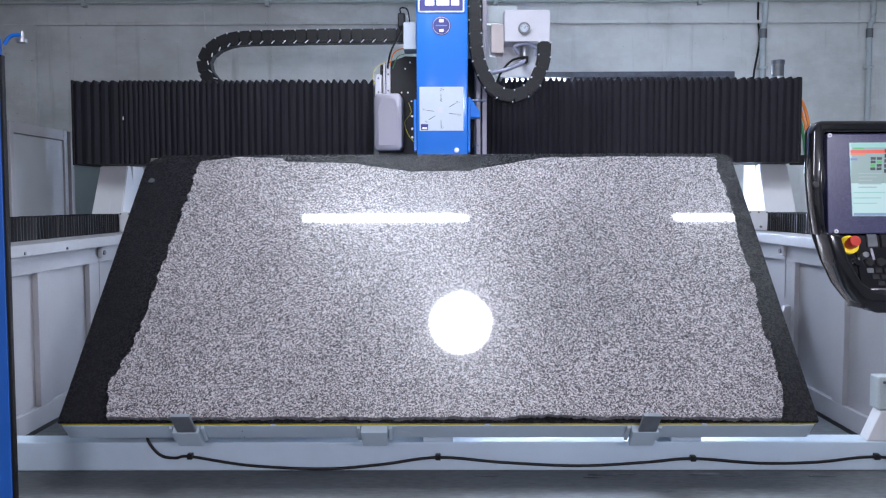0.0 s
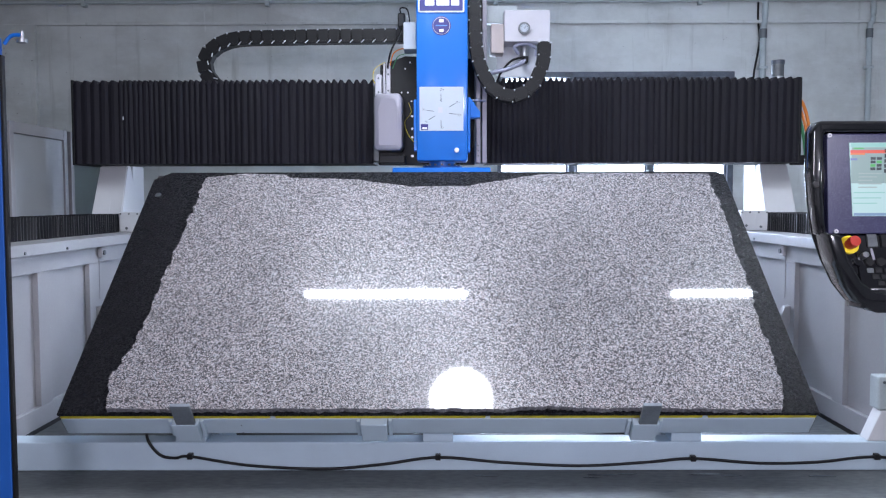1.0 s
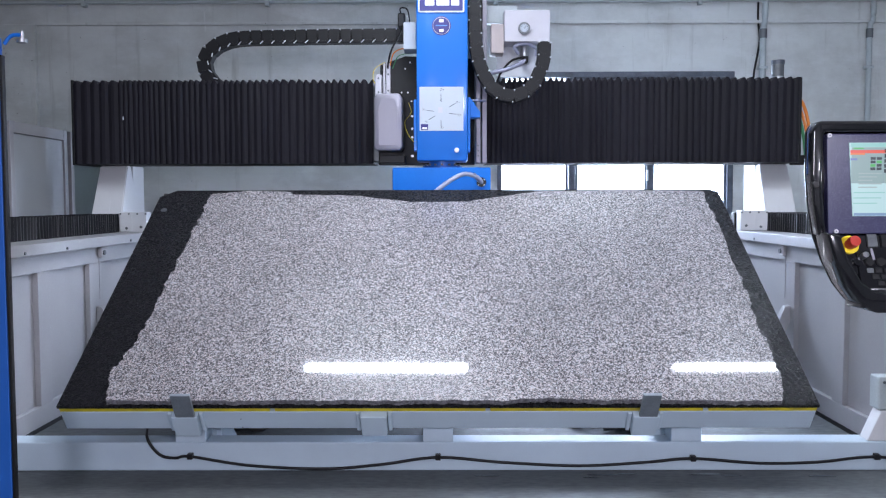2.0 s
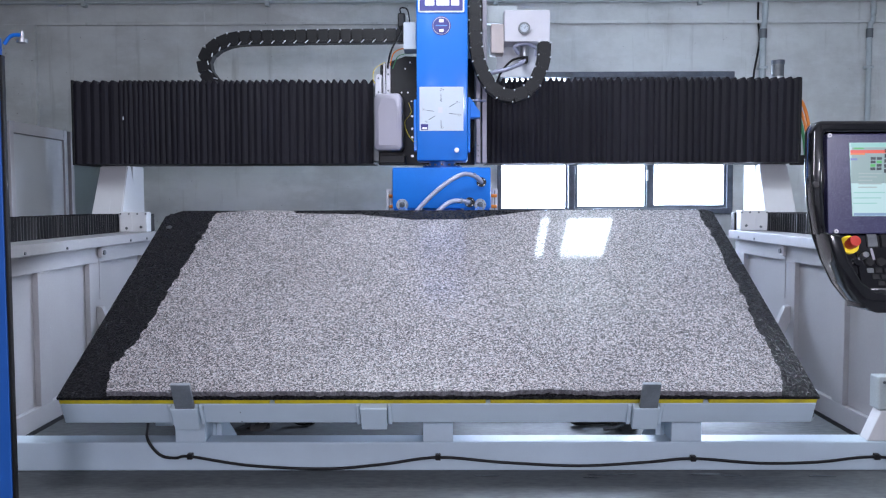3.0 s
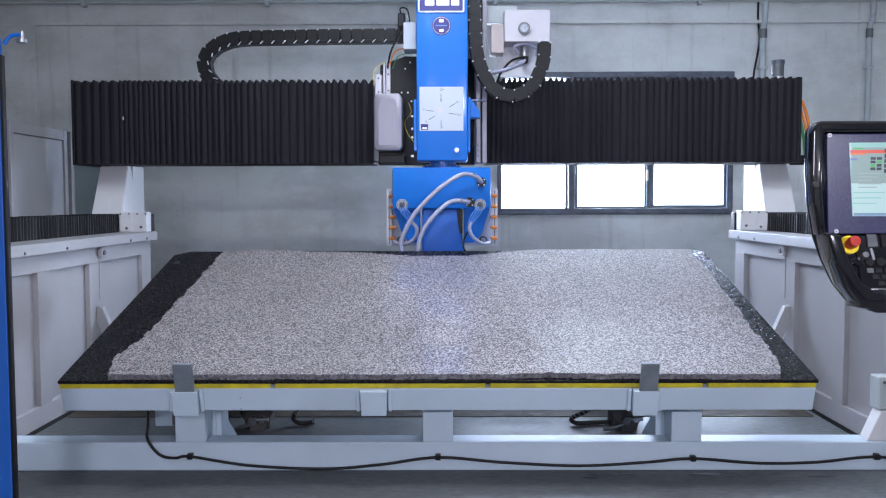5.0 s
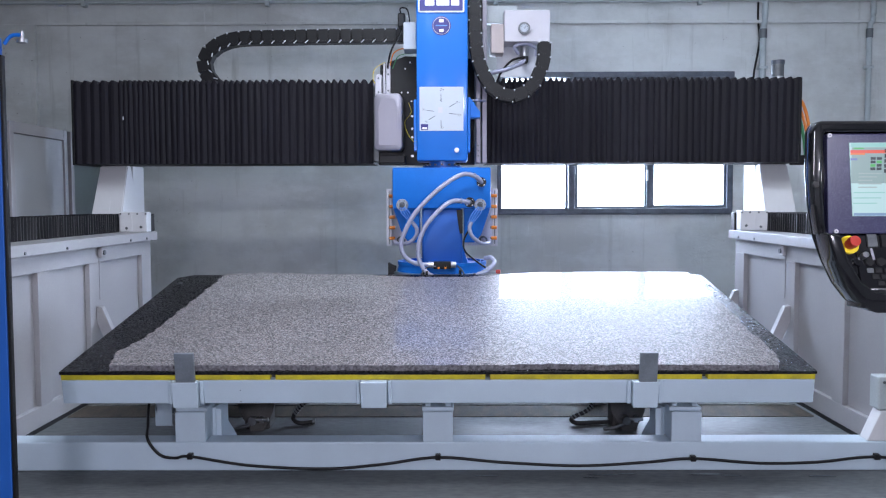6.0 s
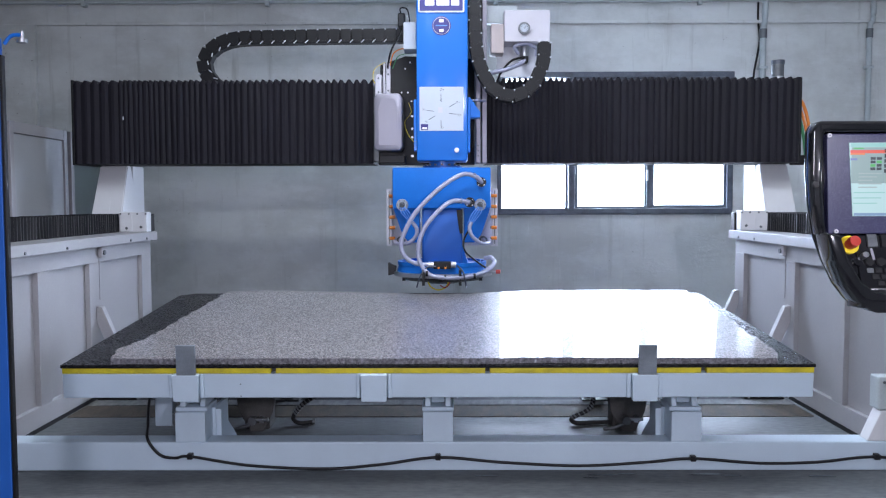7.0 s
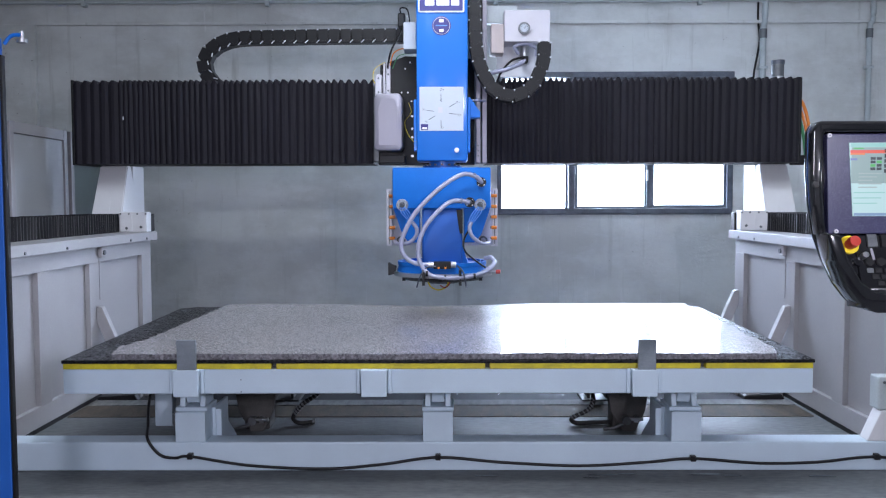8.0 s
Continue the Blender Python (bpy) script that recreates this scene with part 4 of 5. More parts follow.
        bar = part("manifold", box(o + s * 0.41 - 0.022, o + s * 0.41 + 0.022, 6.50, 6.56, 1.085, 1.53, 0.004), M_BOX, h, "pale manifold bar with orange fittings")
        part("bar_slot", box(o + s * 0.41 - 0.004, o + s * 0.41 + 0.004, 6.497, 6.501, 1.10, 1.515), M_DSTEEL, bar)
        for k in range(5):
            z = 1.475 - k * 0.082
            part("fitting", rod((o + s * 0.395 - 0.012, 6.485, z), (o + s * 0.395 + 0.03, 6.485, z), 0.013, seg=12), M_ORANGE, bar, smooth=40)
            part("fitting_end", rod((o + s * 0.395 - 0.02, 6.485, z), (o + s * 0.395 - 0.012, 6.485, z), 0.008, seg=10), M_DSTEEL, bar)
        x = o - 0.004 + s * 0.292
        fl = part("connector", rod((x, 6.27, 1.407), (x, 6.235, 1.407), 0.045, 0.042, 28), M_CLAMP, h, "round steel hose connector", smooth=40)
        part("connector_core", rod((x, 6.235, 1.407), (x, 6.20, 1.397), 0.022, 0.016), M_DSTEEL, fl, smooth=40)
        for k in range(6):
            a = k * math.pi / 3
            part("screw", rod((x + 0.034 * math.cos(a), 6.236, 1.407 + 0.034 * math.sin(a)), (x + 0.034 * math.cos(a), 6.230, 1.407 + 0.034 * math.sin(a)), 0.005, seg=8), M_DSTEEL, fl)
        for k in range(4):
            q = -s * (0.045 + 0.012 * k)
            part("air_tube", hose([(x + 0.008 * (k - 1.5), 6.21, 1.395), (x - s * 0.03 + 0.02 * (k - 1.5), 6.18, 1.345), (x - s * 0.085 + 0.007 * (k - 1.5), 6.19, 1.268 - 0.006 * k)], 0.0034, 6), M_TUBE, fl, smooth=60)
    part("spindle_body", box(-0.155, 0.150, 6.30, 6.62, 0.93, 1.379, 0.018, seg=3), M_DBLUE, h, smooth=40)
    part("spindle_side", prism([(0.15, 0.95), (0.21, 0.95), (0.18, 1.0), (0.165, 1.06), (0.15, 1.10)], "y", 6.34, 6.58, 0.004), M_MBLUE, h)
    part("dark_slot", prism([(0.105, 1.37), (0.152, 1.37), (0.152, 1.19), (0.13, 1.19), (0.115, 1.29)], "y", 6.292, 6.31, 0.003), M_BLACK, h)
    # round guard
    gd = part("cutter_guard", rod((0.0, 6.50, 0.865), (0.0, 6.50, 0.895), 0.385, seg=56), M_STEEL, h, "round guard ring under the head", smooth=40)
    part("guard_cover", rod((-0.005, 6.50, 0.895), (-0.005, 6.50, 0.955), 0.35, 0.335, 56), M_MBLUE, gd, smooth=40)
    part("guard_skirt", rod((0.0, 6.50, 0.83), (0.0, 6.50, 0.866), 0.30, 0.35, 48), M_BLACK, gd, smooth=40)
    part("cutter", rod((0.0, 6.50, 0.80), (0.0, 6.50, 0.85), 0.12, seg=32), M_DSTEEL, gd, smooth=40)
    part("flap", prism([(-0.42, 0.865), (-0.42, 0.965), (-0.355, 0.935), (-0.365, 0.875)], "y", 6.40, 6.46, 0.004), M_BLACK, gd)
    for x in (-0.29, -0.01, 0.285):
        yy = 6.50 - math.sqrt(max(0.0, 0.385 ** 2 - x * x))
        part("bolt", rod((x, yy + 0.01, 0.858), (x, yy + 0.01, 0.838), 0.014, seg=10), M_BLACK, gd)
    for x in (-0.14, 0.13):
        yy = 6.50 - math.sqrt(0.385 ** 2 - x * x)
        part("tie_strap", box(x - 0.01, x + 0.01, yy - 0.05, yy + 0.02, 0.815, 0.93, 0.003), M_BLACK, gd)
    cp = part("hose_coupling", box(-0.066, 0.062, 6.115, 6.165, 0.936, 0.990, 0.008), M_BLACK, gd, "black quick coupling with orange marks")
    for x in (-0.028, 0.022):
        part("coupling_mark", rod((x, 6.116, 0.944), (x, 6.112, 0.944), 0.008, seg=12), M_ORANGE, cp)
    part("side_nozzle", rod((0.33, 6.30, 0.90), (0.425, 6.28, 0.902), 0.013), M_STEEL, gd, smooth=40)
    part("nozzle_tip", rod((0.405, 6.284, 0.902), (0.435, 6.278, 0.902), 0.016), M_RED, gd, smooth=40)
    # hoses
    Y = 6.17
    part("port", rod((0.292, 6.272, 1.575), (0.292, 6.258, 1.575), 0.036), M_BLACK, h, smooth=40)
    part("port", rod((0.205, 6.272, 1.425), (0.205, 6.256, 1.425), 0.038), M_BLACK, h, smooth=40)
    part("hose", hose([(0.285, 6.20, 1.585), (0.24, Y, 1.618), (0.15, Y - 0.03, 1.63), (0.03, Y - 0.05, 1.565), (-0.10, Y - 0.06, 1.455), (-0.21, Y - 0.06, 1.33), (-0.28, Y - 0.05, 1.20),
                       (-0.305, Y - 0.04, 1.10), (-0.27, Y - 0.03, 1.02), (-0.19, Y - 0.03, 0.975), (-0.08, Y - 0.03, 0.968)], 0.0165, 12), M_HOSE, h, "translucent grey coolant hose", smooth=60)
    part("hose", hose([(0.195, 6.205, 1.425), (0.13, Y, 1.437), (0.05, Y - 0.03, 1.425), (-0.05, Y - 0.05, 1.34), (-0.135, Y - 0.06, 1.23), (-0.175, Y - 0.06, 1.10), (-0.165, Y - 0.06, 0.99),
                       (-0.10, Y - 0.07, 0.90), (0.02, Y - 0.08, 0.873), (0.18, Y - 0.06, 0.878), (0.31, 6.17, 0.91), (0.385, 6.24, 0.965), (0.37, 6.30, 1.005), (0.32, 6.34, 1.0)], 0.0165, 12), M_HOSE, h,
         "translucent grey coolant hose", smooth=60)
    part("hose", hose([(-0.225, 6.19, 1.28), (-0.19, 6.19, 1.23), (-0.20, 6.20, 1.17), (-0.26, 6.24, 1.12), (-0.34, 6.35, 1.11), (-0.37, 6.45, 1.13)], 0.0145, 10), M_HOSE, h, smooth=60)
    part("hose", hose([(0.215, 6.19, 1.28), (0.20, 6.19, 1.23), (0.225, 6.20, 1.17), (0.285, 6.24, 1.12), (0.345, 6.35, 1.115), (0.36, 6.45, 1.135)], 0.0145, 10), M_HOSE, h, smooth=60)
    part("thin_cable", hose([(0.20, 6.27, 1.22), (0.16, 6.24, 1.14), (0.17, 6.20, 1.06), (0.25, 6.18, 0.99), (0.32, 6.17, 0.94)], 0.007, 6), M_BLACK, h, smooth=60)
    part("earth_wire", hose([(-0.12, 6.30, 0.85), (-0.09, 6.28, 0.79), (-0.03, 6.28, 0.765), (0.03, 6.30, 0.79), (0.05, 6.32, 0.85)], 0.006, 6), M_BYELLOW, h, "yellow-green earth wire", smooth=60)
    for qx, qz, tx, tz in ((0.292, 1.575, 0.236, 1.621), (0.205, 1.425, 0.140, 1.436)):
        elbow = part("steel_fitting", hose([(qx, 6.258, qz), (qx - 0.004, 6.222, qz + 0.004), ((qx + tx) / 2, 6.192, (qz + tz) / 2), (tx, 6.172, tz)], 0.0145, 12), M_STEEL, h, "steel elbow fitting", smooth=60)
        d = (Vector((tx, 6.172, tz)) - Vector((qx, 6.222, qz))).normalized()
        for k in (0.35, 1.0):
            c = Vector((qx, 6.222, qz)).lerp(Vector((tx, 6.172, tz)), k)
            part("nut", rod(c - d * 0.007, c + d * 0.007, 0.021, seg=6), M_STEEL, elbow)
        for k in range(4):
            a = math.pi / 4 + k * math.pi / 2
            part("screw", rod((qx + 0.029 * math.cos(a), 6.259, qz + 0.029 * math.sin(a)), (qx + 0.029 * math.cos(a), 6.253, qz + 0.029 * math.sin(a)), 0.005, seg=8), M_STEEL, elbow)
    for xa, xb in ((-0.104, -0.066), (0.062, 0.100)):
        part("hose_collar", rod((xa, 6.14, 0.967), (xb, 6.14, 0.965), 0.0235, seg=18), M_STEEL, h, smooth=40)
    for s in (-1, 1):
        o = -0.005
        part("hook", ring_y(o + s * 0.325, 1.125, 0.034, 0.020, 6.585, 6.604, 28), M_DSTEEL, h)
        part("plate_screw", rod((o + s * 0.215, 6.596, 1.105), (o + s * 0.215, 6.606, 1.105), 0.018, seg=18), M_STEEL, h, smooth=40)
        part("plate_screw", rod((o + s * 0.385, 6.596, 1.30), (o + s * 0.385, 6.606, 1.30), 0.010, seg=14), M_STEEL, h, smooth=40)
    for k in range(7):
        a = radians(200 + k * 23.3)
        part("neck_bolt", rod((0.132 * math.cos(a), 6.44 + 0.132 * math.sin(a), 1.701), (0.132 * math.cos(a), 6.44 + 0.132 * math.sin(a), 1.716), 0.009, seg=8), M_DSTEEL, h)
    # ribs and rim of the guard tray, straps round the hose
    for x in (-0.245, -0.10, 0.19, 0.29):
        yy = 6.50 - math.sqrt(0.345 ** 2 - x * x)
        part("tray_rib", prism([(yy + 0.004, 0.956), (yy + 0.12, 0.956), (yy + 0.12, 0.985)], "x", x - 0.004, x + 0.004), M_MBLUE, gd)
    part("tray_rim", ring_z(-0.005, 6.50, 0.345, 0.330, 0.945, 0.972), M_MBLUE, gd)
    for x, z in ((-0.115, 0.905), (0.02, 0.874), (0.235, 0.885)):
        part("hose_strap", rod((x - 0.008, 6.095, z), (x + 0.008, 6.095, z), 0.0205, seg=16), M_BLACK, gd, smooth=40)
    part("loose_strap", hose([(-0.19, 6.13, 0.80), (-0.165, 6.09, 0.88), (-0.12, 6.10, 0.945), (-0.05, 6.115, 0.957)], 0.006, 6), M_INK, gd, smooth=60)
    part("loose_strap", hose([(0.175, 6.13, 0.80), (0.165, 6.09, 0.86), (0.15, 6.09, 0.92), (0.11, 6.115, 0.96)], 0.006, 6), M_INK, gd, smooth=60)
    part("red_wire", hose([(-0.02, 6.27, 0.80), (0.02, 6.26, 0.785), (0.05, 6.28, 0.81), (0.06, 6.32, 0.85)], 0.005, 6), M_RED, gd, smooth=60)
    # side wires on the slide
    part("wire", hose([(-0.27, 6.72, 2.22), (-0.25, 6.70, 2.14), (-0.30, 6.70, 2.06), (-0.27, 6.70, 1.96), (-0.22, 6.72, 1.90)], 0.0025, 6), M_YELLOW, h, smooth=60)
    part("wire", hose([(-0.42, 6.76, 2.52), (-0.39, 6.74, 2.61), (-0.33, 6.76, 2.65), (-0.26, 6.8, 2.66)], 0.005, 6), M_ORANGE, h, smooth=60)
    part("wire", hose([(-0.40, 6.78, 2.50), (-0.36, 6.74, 2.58), (-0.31, 6.76, 2.61), (-0.24, 6.8, 2.62)], 0.004, 6), M_GREEN, h, smooth=60)
    part("wire", hose([(-0.44, 6.75, 2.50), (-0.41, 6.72, 2.62), (-0.36, 6.78, 2.74), (-0.33, 6.9, 2.84)], 0.008, 6), M_BLACK, h, smooth=60)
    part("wire", hose([(-0.50, 6.74, 2.33), (-0.55, 6.72, 2.40), (-0.54, 6.74, 2.49), (-0.46, 6.78, 2.55)], 0.003, 6), M_BYELLOW, h, smooth=60)
    part("plug", box(-0.36, -0.30, 6.82, 6.90, 2.84, 2.95, 0.01), M_BLACK, h)
    part("plug_cable", hose([(-0.33, 6.86, 2.93), (-0.34, 6.85, 2.99), (-0.29, 6.86, 2.99), (-0.27, 6.86, 2.93), (-0.26, 6.86, 2.8)], 0.006, 6), M_BLACK, h, smooth=60)
    for z in (1.80, 1.95, 2.02, 2.12):
        part("bolt", rod((-0.245, 6.80, z), (-0.245, 6.79, z), 0.010, seg=10), M_STEEL, h)
    for z in (1.79, 1.83, 1.87):
        part("bolt", rod((0.282, 6.62, z), (0.282, 6.61, z), 0.007, seg=10), M_DSTEEL, h)
    part("air_line", hose([(0.20, 6.6, 2.225), (0.27, 6.57, 2.218), (0.34, 6.6, 2.22)], 0.009, 8), M_HOSE, h, smooth=60)
    # electric box with gauge
    bx = part("electric_box", box(0.487, 0.843, 6.62, 6.88, 2.680, 2.922, 0.004), M_BOX, h, "white enclosure with a round dial gauge")
    g = part("gauge", rod((0.640, 6.62, 2.78), (0.640, 6.595, 2.78), 0.046, seg=36), M_DSTEEL, bx, "round steel dial gauge", smooth=40)
    part("gauge_face", rod((0.640, 6.5955, 2.78), (0.640, 6.592, 2.78), 0.032, seg=36), M_PLATE, g)
    for k in range(9):
        a = radians(-40 + k * 32.5)
        part("gauge_tick", box(0.640 + 0.026 * math.cos(a) - 0.002, 0.640 + 0.026 * math.cos(a) + 0.002, 6.5905, 6.592, 2.78 + 0.026 * math.sin(a) - 0.004, 2.78 + 0.026 * math.sin(a) + 0.004), M_INK, g)
    part("gauge_needle", prism([(0.636, 2.775), (0.642, 2.774), (0.658, 2.795), (0.655, 2.798)], "y", 6.589, 6.592), M_INK, g)
    part("side_box", box(0.385, 0.486, 6.66, 6.86, 2.60, 2.825, 0.005), M_BEIGE, h, "beige side box")
    part("rear_bracket", box(0.44, 0.80, 6.84, 6.885, 2.44, 2.679, 0.003), M_PRINT, h, "white plate below the enclosure")
    part("filter", rod((0.655, 6.76, 2.56), (0.655, 6.76, 2.68), 0.035), M_STEEL, h, smooth=40)
    part("pressure_hose", hose([(0.60, 6.70, 2.60), (0.57, 6.66, 2.65), (0.66, 6.66, 2.67), (0.74, 6.68, 2.64), (0.745, 6.7, 2.58)], 0.014, 8), M_HOSE, h, smooth=60)
    part("pressure_hose", hose([(0.36, 6.66, 2.44), (0.50, 6.66, 2.47), (0.62, 6.68, 2.52), (0.66, 6.7, 2.56)], 0.018, 8), M_HOSE, h, smooth=60)
    part("black_cable", hose([(0.43, 6.68, 2.33), (0.46, 6.66, 2.44), (0.55, 6.66, 2.54), (0.66, 6.68, 2.57)], 0.009, 8), M_BLACK, h, smooth=60)
    part("valve", box(0.63, 0.68, 6.68, 6.74, 2.525, 2.58, 0.008), M_BLACK, h)
    part("upper_arm", box(0.34, 0.60, 6.80, 6.89, 2.86, 3.0, 0.004), M_PIPE, h)


def ring_z(x, y, r0, r1, za, zb, seg=56):
    bm = bmesh.new()
    rows = [[bm.verts.new((x + r * math.cos(2 * math.pi * k / seg), y + r * math.sin(2 * math.pi * k / seg), z)) for k in range(seg)] for r, z in ((r0, za), (r1, za), (r1, zb), (r0, zb))]
    for i in range(4):
        a, b = rows[i], rows[(i + 1) % 4]
        for k in range(seg):
            bm.faces.new((a[k], a[(k + 1) % seg], b[(k + 1) % seg], b[k]))
    bmesh.ops.recalc_face_normals(bm, faces=bm.faces)
    return bm


def ring_y(x, z, r0, r1, ya, yb, seg=40):
    bm = bmesh.new()
    rows = [[bm.verts.new((x + r * math.cos(2 * math.pi * k / seg), y, z + r * math.sin(2 * math.pi * k / seg))) for k in range(seg)] for r, y in ((r0, ya), (r1, ya), (r1, yb), (r0, yb))]
    for i in range(4):
        a, b = rows[i], rows[(i + 1) % 4]
        for k in range(seg):
            bm.faces.new((a[k], a[(k + 1) % seg], b[(k + 1) % seg], b[k]))
    bmesh.ops.recalc_face_normals(bm, faces=bm.faces)
    return bm


# ---- console, post and guards ----
def console():
    c = thing("control_console", "glossy black operator console with screen, buttons and emergency stop", "control panel", (0, 2.2, 0))
    right = 1.46
    out = [(1.012, 1.632), (1.003, 1.615), (1.004, 1.50), (1.012, 1.42), (1.026, 1.34), (1.05, 1.275), (1.08, 1.215), (1.115, 1.17), (1.155, 1.143), (1.31, 1.138), (right, 1.143), (right, 1.632), (1.44, 1.640), (1.022, 1.640)]
    part("shell", prism(out, "y", 0.026, 0.045, 0.009, seg=3), M_GLOSS, c, smooth=50)
    part("rear_shell", prism([(1.16, 1.59), (1.18, 1.28), (1.24, 1.20), (1.44, 1.20), (1.44, 1.59)], "y", 0.046, 0.16, 0.012, seg=3), M_GLOSS, c, smooth=50)
    part("rim", prism([(1.012, 1.632), (1.003, 1.615), (1.004, 1.50), (1.012, 1.42), (1.026, 1.34), (1.046, 1.34), (1.036, 1.42), (1.030, 1.50), (1.032, 1.605), (1.036, 1.612), (right, 1.612), (right, 1.632), (1.44, 1.640), (1.022, 1.640)], "y", -0.012, 0.032, 0.007, seg=3), M_GLOSS, c, smooth=50)
    bz = part("bezel", prism([(1.046, 1.608), (1.056, 1.345), (1.44, 1.345), (1.44, 1.608)], "y", 0.004, 0.031, 0.003), M_NAVY, c, "dark navy front panel")
    for x, z in ((1.052, 1.603), (1.075, 1.352), (1.43, 1.603), (1.43, 1.352)):
        cap = part("screw", rod((x, 0.003, z), (x, -0.002, z), 0.0055, seg=14), M_BOX, bz, "pale screw cap", smooth=40)
        part("socket", rod((x, -0.0019, z), (x, -0.0026, z), 0.0022, seg=8), M_INK, cap)
    sc = part("screen", prism([(1.104, 1.584), (1.118, 1.392), (1.40, 1.392), (1.40, 1.584)], "y", 0.0, 0.0035, 0.0005), M_SCREEN, c, "lit screen with a pale interface")
    def bar(name, x0, x1, z0, z1, mat, d=0.001):
        part(name, box(x0, x1, -d, -0.0002, z0, z1), mat, sc)
    bar("upper_field", 1.110, 1.40, 1.478, 1.5715, S_FIELD, 0.0006)
    bar("header_bar", 1.108, 1.40, 1.572, 1.583, S_TEAL)
    bar("title_bar", 1.115, 1.142, 1.567, 1.571, S_GREEN)
    bar("alarm_bar", 1.107, 1.24, 1.556, 1.5645, S_RED)
    bar("alarm_line", 1.1075, 1.145, 1.552, 1.556, S_ORANGE)
    bar("state_bar", 1.108, 1.125, 1.538, 1.543, S_BLUE)
    for i in range(2):
        for k in range(4):
            bar("soft_key", 1.160 + i * 0.016, 1.173 + i * 0.016, 1.512 + k * 0.009, 1.519 + k * 0.009, S_GREEN if (i, k) in ((1, 2), (0, 1)) else S_DARK)
    for k in range(5):
        bar("menu_key", 1.196, 1.212, 1.505 + k * 0.013, 1.515 + k * 0.013, S_DARK)
    for k in range(5):
        bar("text_line", 1.13, 1.19 - (k % 3) * 0.012, 1.502 - k * 0.009, 1.505 - k * 0.009, S_PALE)
    for k in range(3):
        bar("list_line", 1.118, 1.20 - 0.01 * k, 1.452 - k * 0.014, 1.455 - k * 0.014, S_TEAL)
    bar("foot_bar", 1.120, 1.40, 1.393, 1.400, S_BLUE2)
    # sloping key panel
    lower = part("key_panel", prism([(0.035, 1.345), (0.0, 1.340), (-0.050, 1.205), (-0.050, 1.155), (0.035, 1.150)], "x", 1.122, right - 0.01, 0.004, seg=3), M_GLOSS, c, smooth=50)
    part("panel_wing", prism([(0.035, 1.345), (0.0, 1.340), (-0.037, 1.24), (0.035, 1.235)], "x", 1.078, 1.1205, 0.004, seg=3), M_GLOSS, c, smooth=50)
    part("panel_lip", prism([(1.026, 1.35), (1.060, 1.345), (1.083, 1.28), (1.118, 1.225), (1.155, 1.198), (1.20, 1.188), (right, 1.188), (right, 1.143), (1.155, 1.143), (1.115, 1.17), (1.08, 1.215), (1.05, 1.275)], "y", -0.058, 0.03, 0.006, seg=3), M_GLOSS, c, smooth=50)
    slope = math.degrees(math.atan2(0.135, 0.050))
    def on(x, k, lift=0.0):
        """Place on the slope: k from 0 at its top to 1 at its foot."""
        n = Vector((0, -0.135, 0.050)).normalized()
        return Vector((x, -0.050 * k, 1.340 - 0.135 * k)) + n * lift
    n = Vector((0, -0.135, 0.050)).normalized()
    es = part("stop_collar", rod(on(1.104, 0.18), on(1.104, 0.18, 0.007), 0.0245, seg=36), M_BYELLOW, c, "yellow emergency stop collar", smooth=40)
    part("stop_stem", rod(on(1.104, 0.18, 0.007), on(1.104, 0.18, 0.022), 0.014, 0.013, 20), M_RED, es, smooth=40)
    part("stop_button", rod(on(1.104, 0.18, 0.022), on(1.104, 0.18, 0.040), 0.0155, 0.0138, 28), M_RED, es, "red mushroom stop button", smooth=40)
    def key(name, x, k, w, d, lift, mat):
        bm = box(-w / 2, w / 2, -d / 2, d / 2, 0, lift, 0.0015)
        o = part(name, bm, mat, c)
        o.matrix_local = Matrix.Translation(on(x, k)) @ pose(0, 0, 0, slope, 0, 0)
    for i in range(8):
        key("rocker", 1.165 + i * 0.036, 0.10, 0.026, 0.034, 0.007, M_DSTEEL if i % 3 == 0 else M_BLACK)
    for i in range(7):
        part("push_button", rod(on(1.120 + i * 0.03, 0.50), on(1.120 + i * 0.03, 0.50, 0.007), 0.011, seg=20), (M_GLOSS, M_BLACK, M_BLACK)[i % 3], c, smooth=40)
    for j in range(3):
        for i in range(12):
            key("key", 1.150 + 0.012 * j + i * 0.022, 0.66 + j * 0.12, 0.018, 0.013, 0.003, M_BLACK if (i + j) % 5 else M_DSTEEL)
    part("key_shaft", rod(on(1.135, 0.40), on(1.135, 0.40, 0.022), 0.008), M_STEEL, c, smooth=40)
    part("hanging_key", prism([(-0.003, 0.0), (0.003, 0.0), (0.012, -0.028), (0.006, -0.03)], "y", -0.055, -0.053), M_SILVER, c).location = (1.14, 0.0, 1.31)
    part("side_knob", rod((1.012, -0.012, 1.475), (1.012, -0.018, 1.475), 0.008, seg=20), M_BLACK, c, smooth=40)
    part("top_mount", prism([(1.165, 1.641), (1.20, 1.646), (1.42, 1.652), (1.42, 1.641)], "y", 0.05, 0.13, 0.003), M_BOX, c)
    st = part("stand_arm", rod((1.40, 0.12, 1.45), (2.30, 0.18, 1.45), 0.035), M_GREY, c, smooth=40)
    part("stand_post", rod((2.30, 0.18, 0.02), (2.30, 0.18, 1.52), 0.045), M_GREY, c, smooth=40)
    part("stand_foot", rod((2.30, 0.18, 0.0), (2.30, 0.18, 0.03), 0.20, seg=32), M_GREY, c, smooth=40)


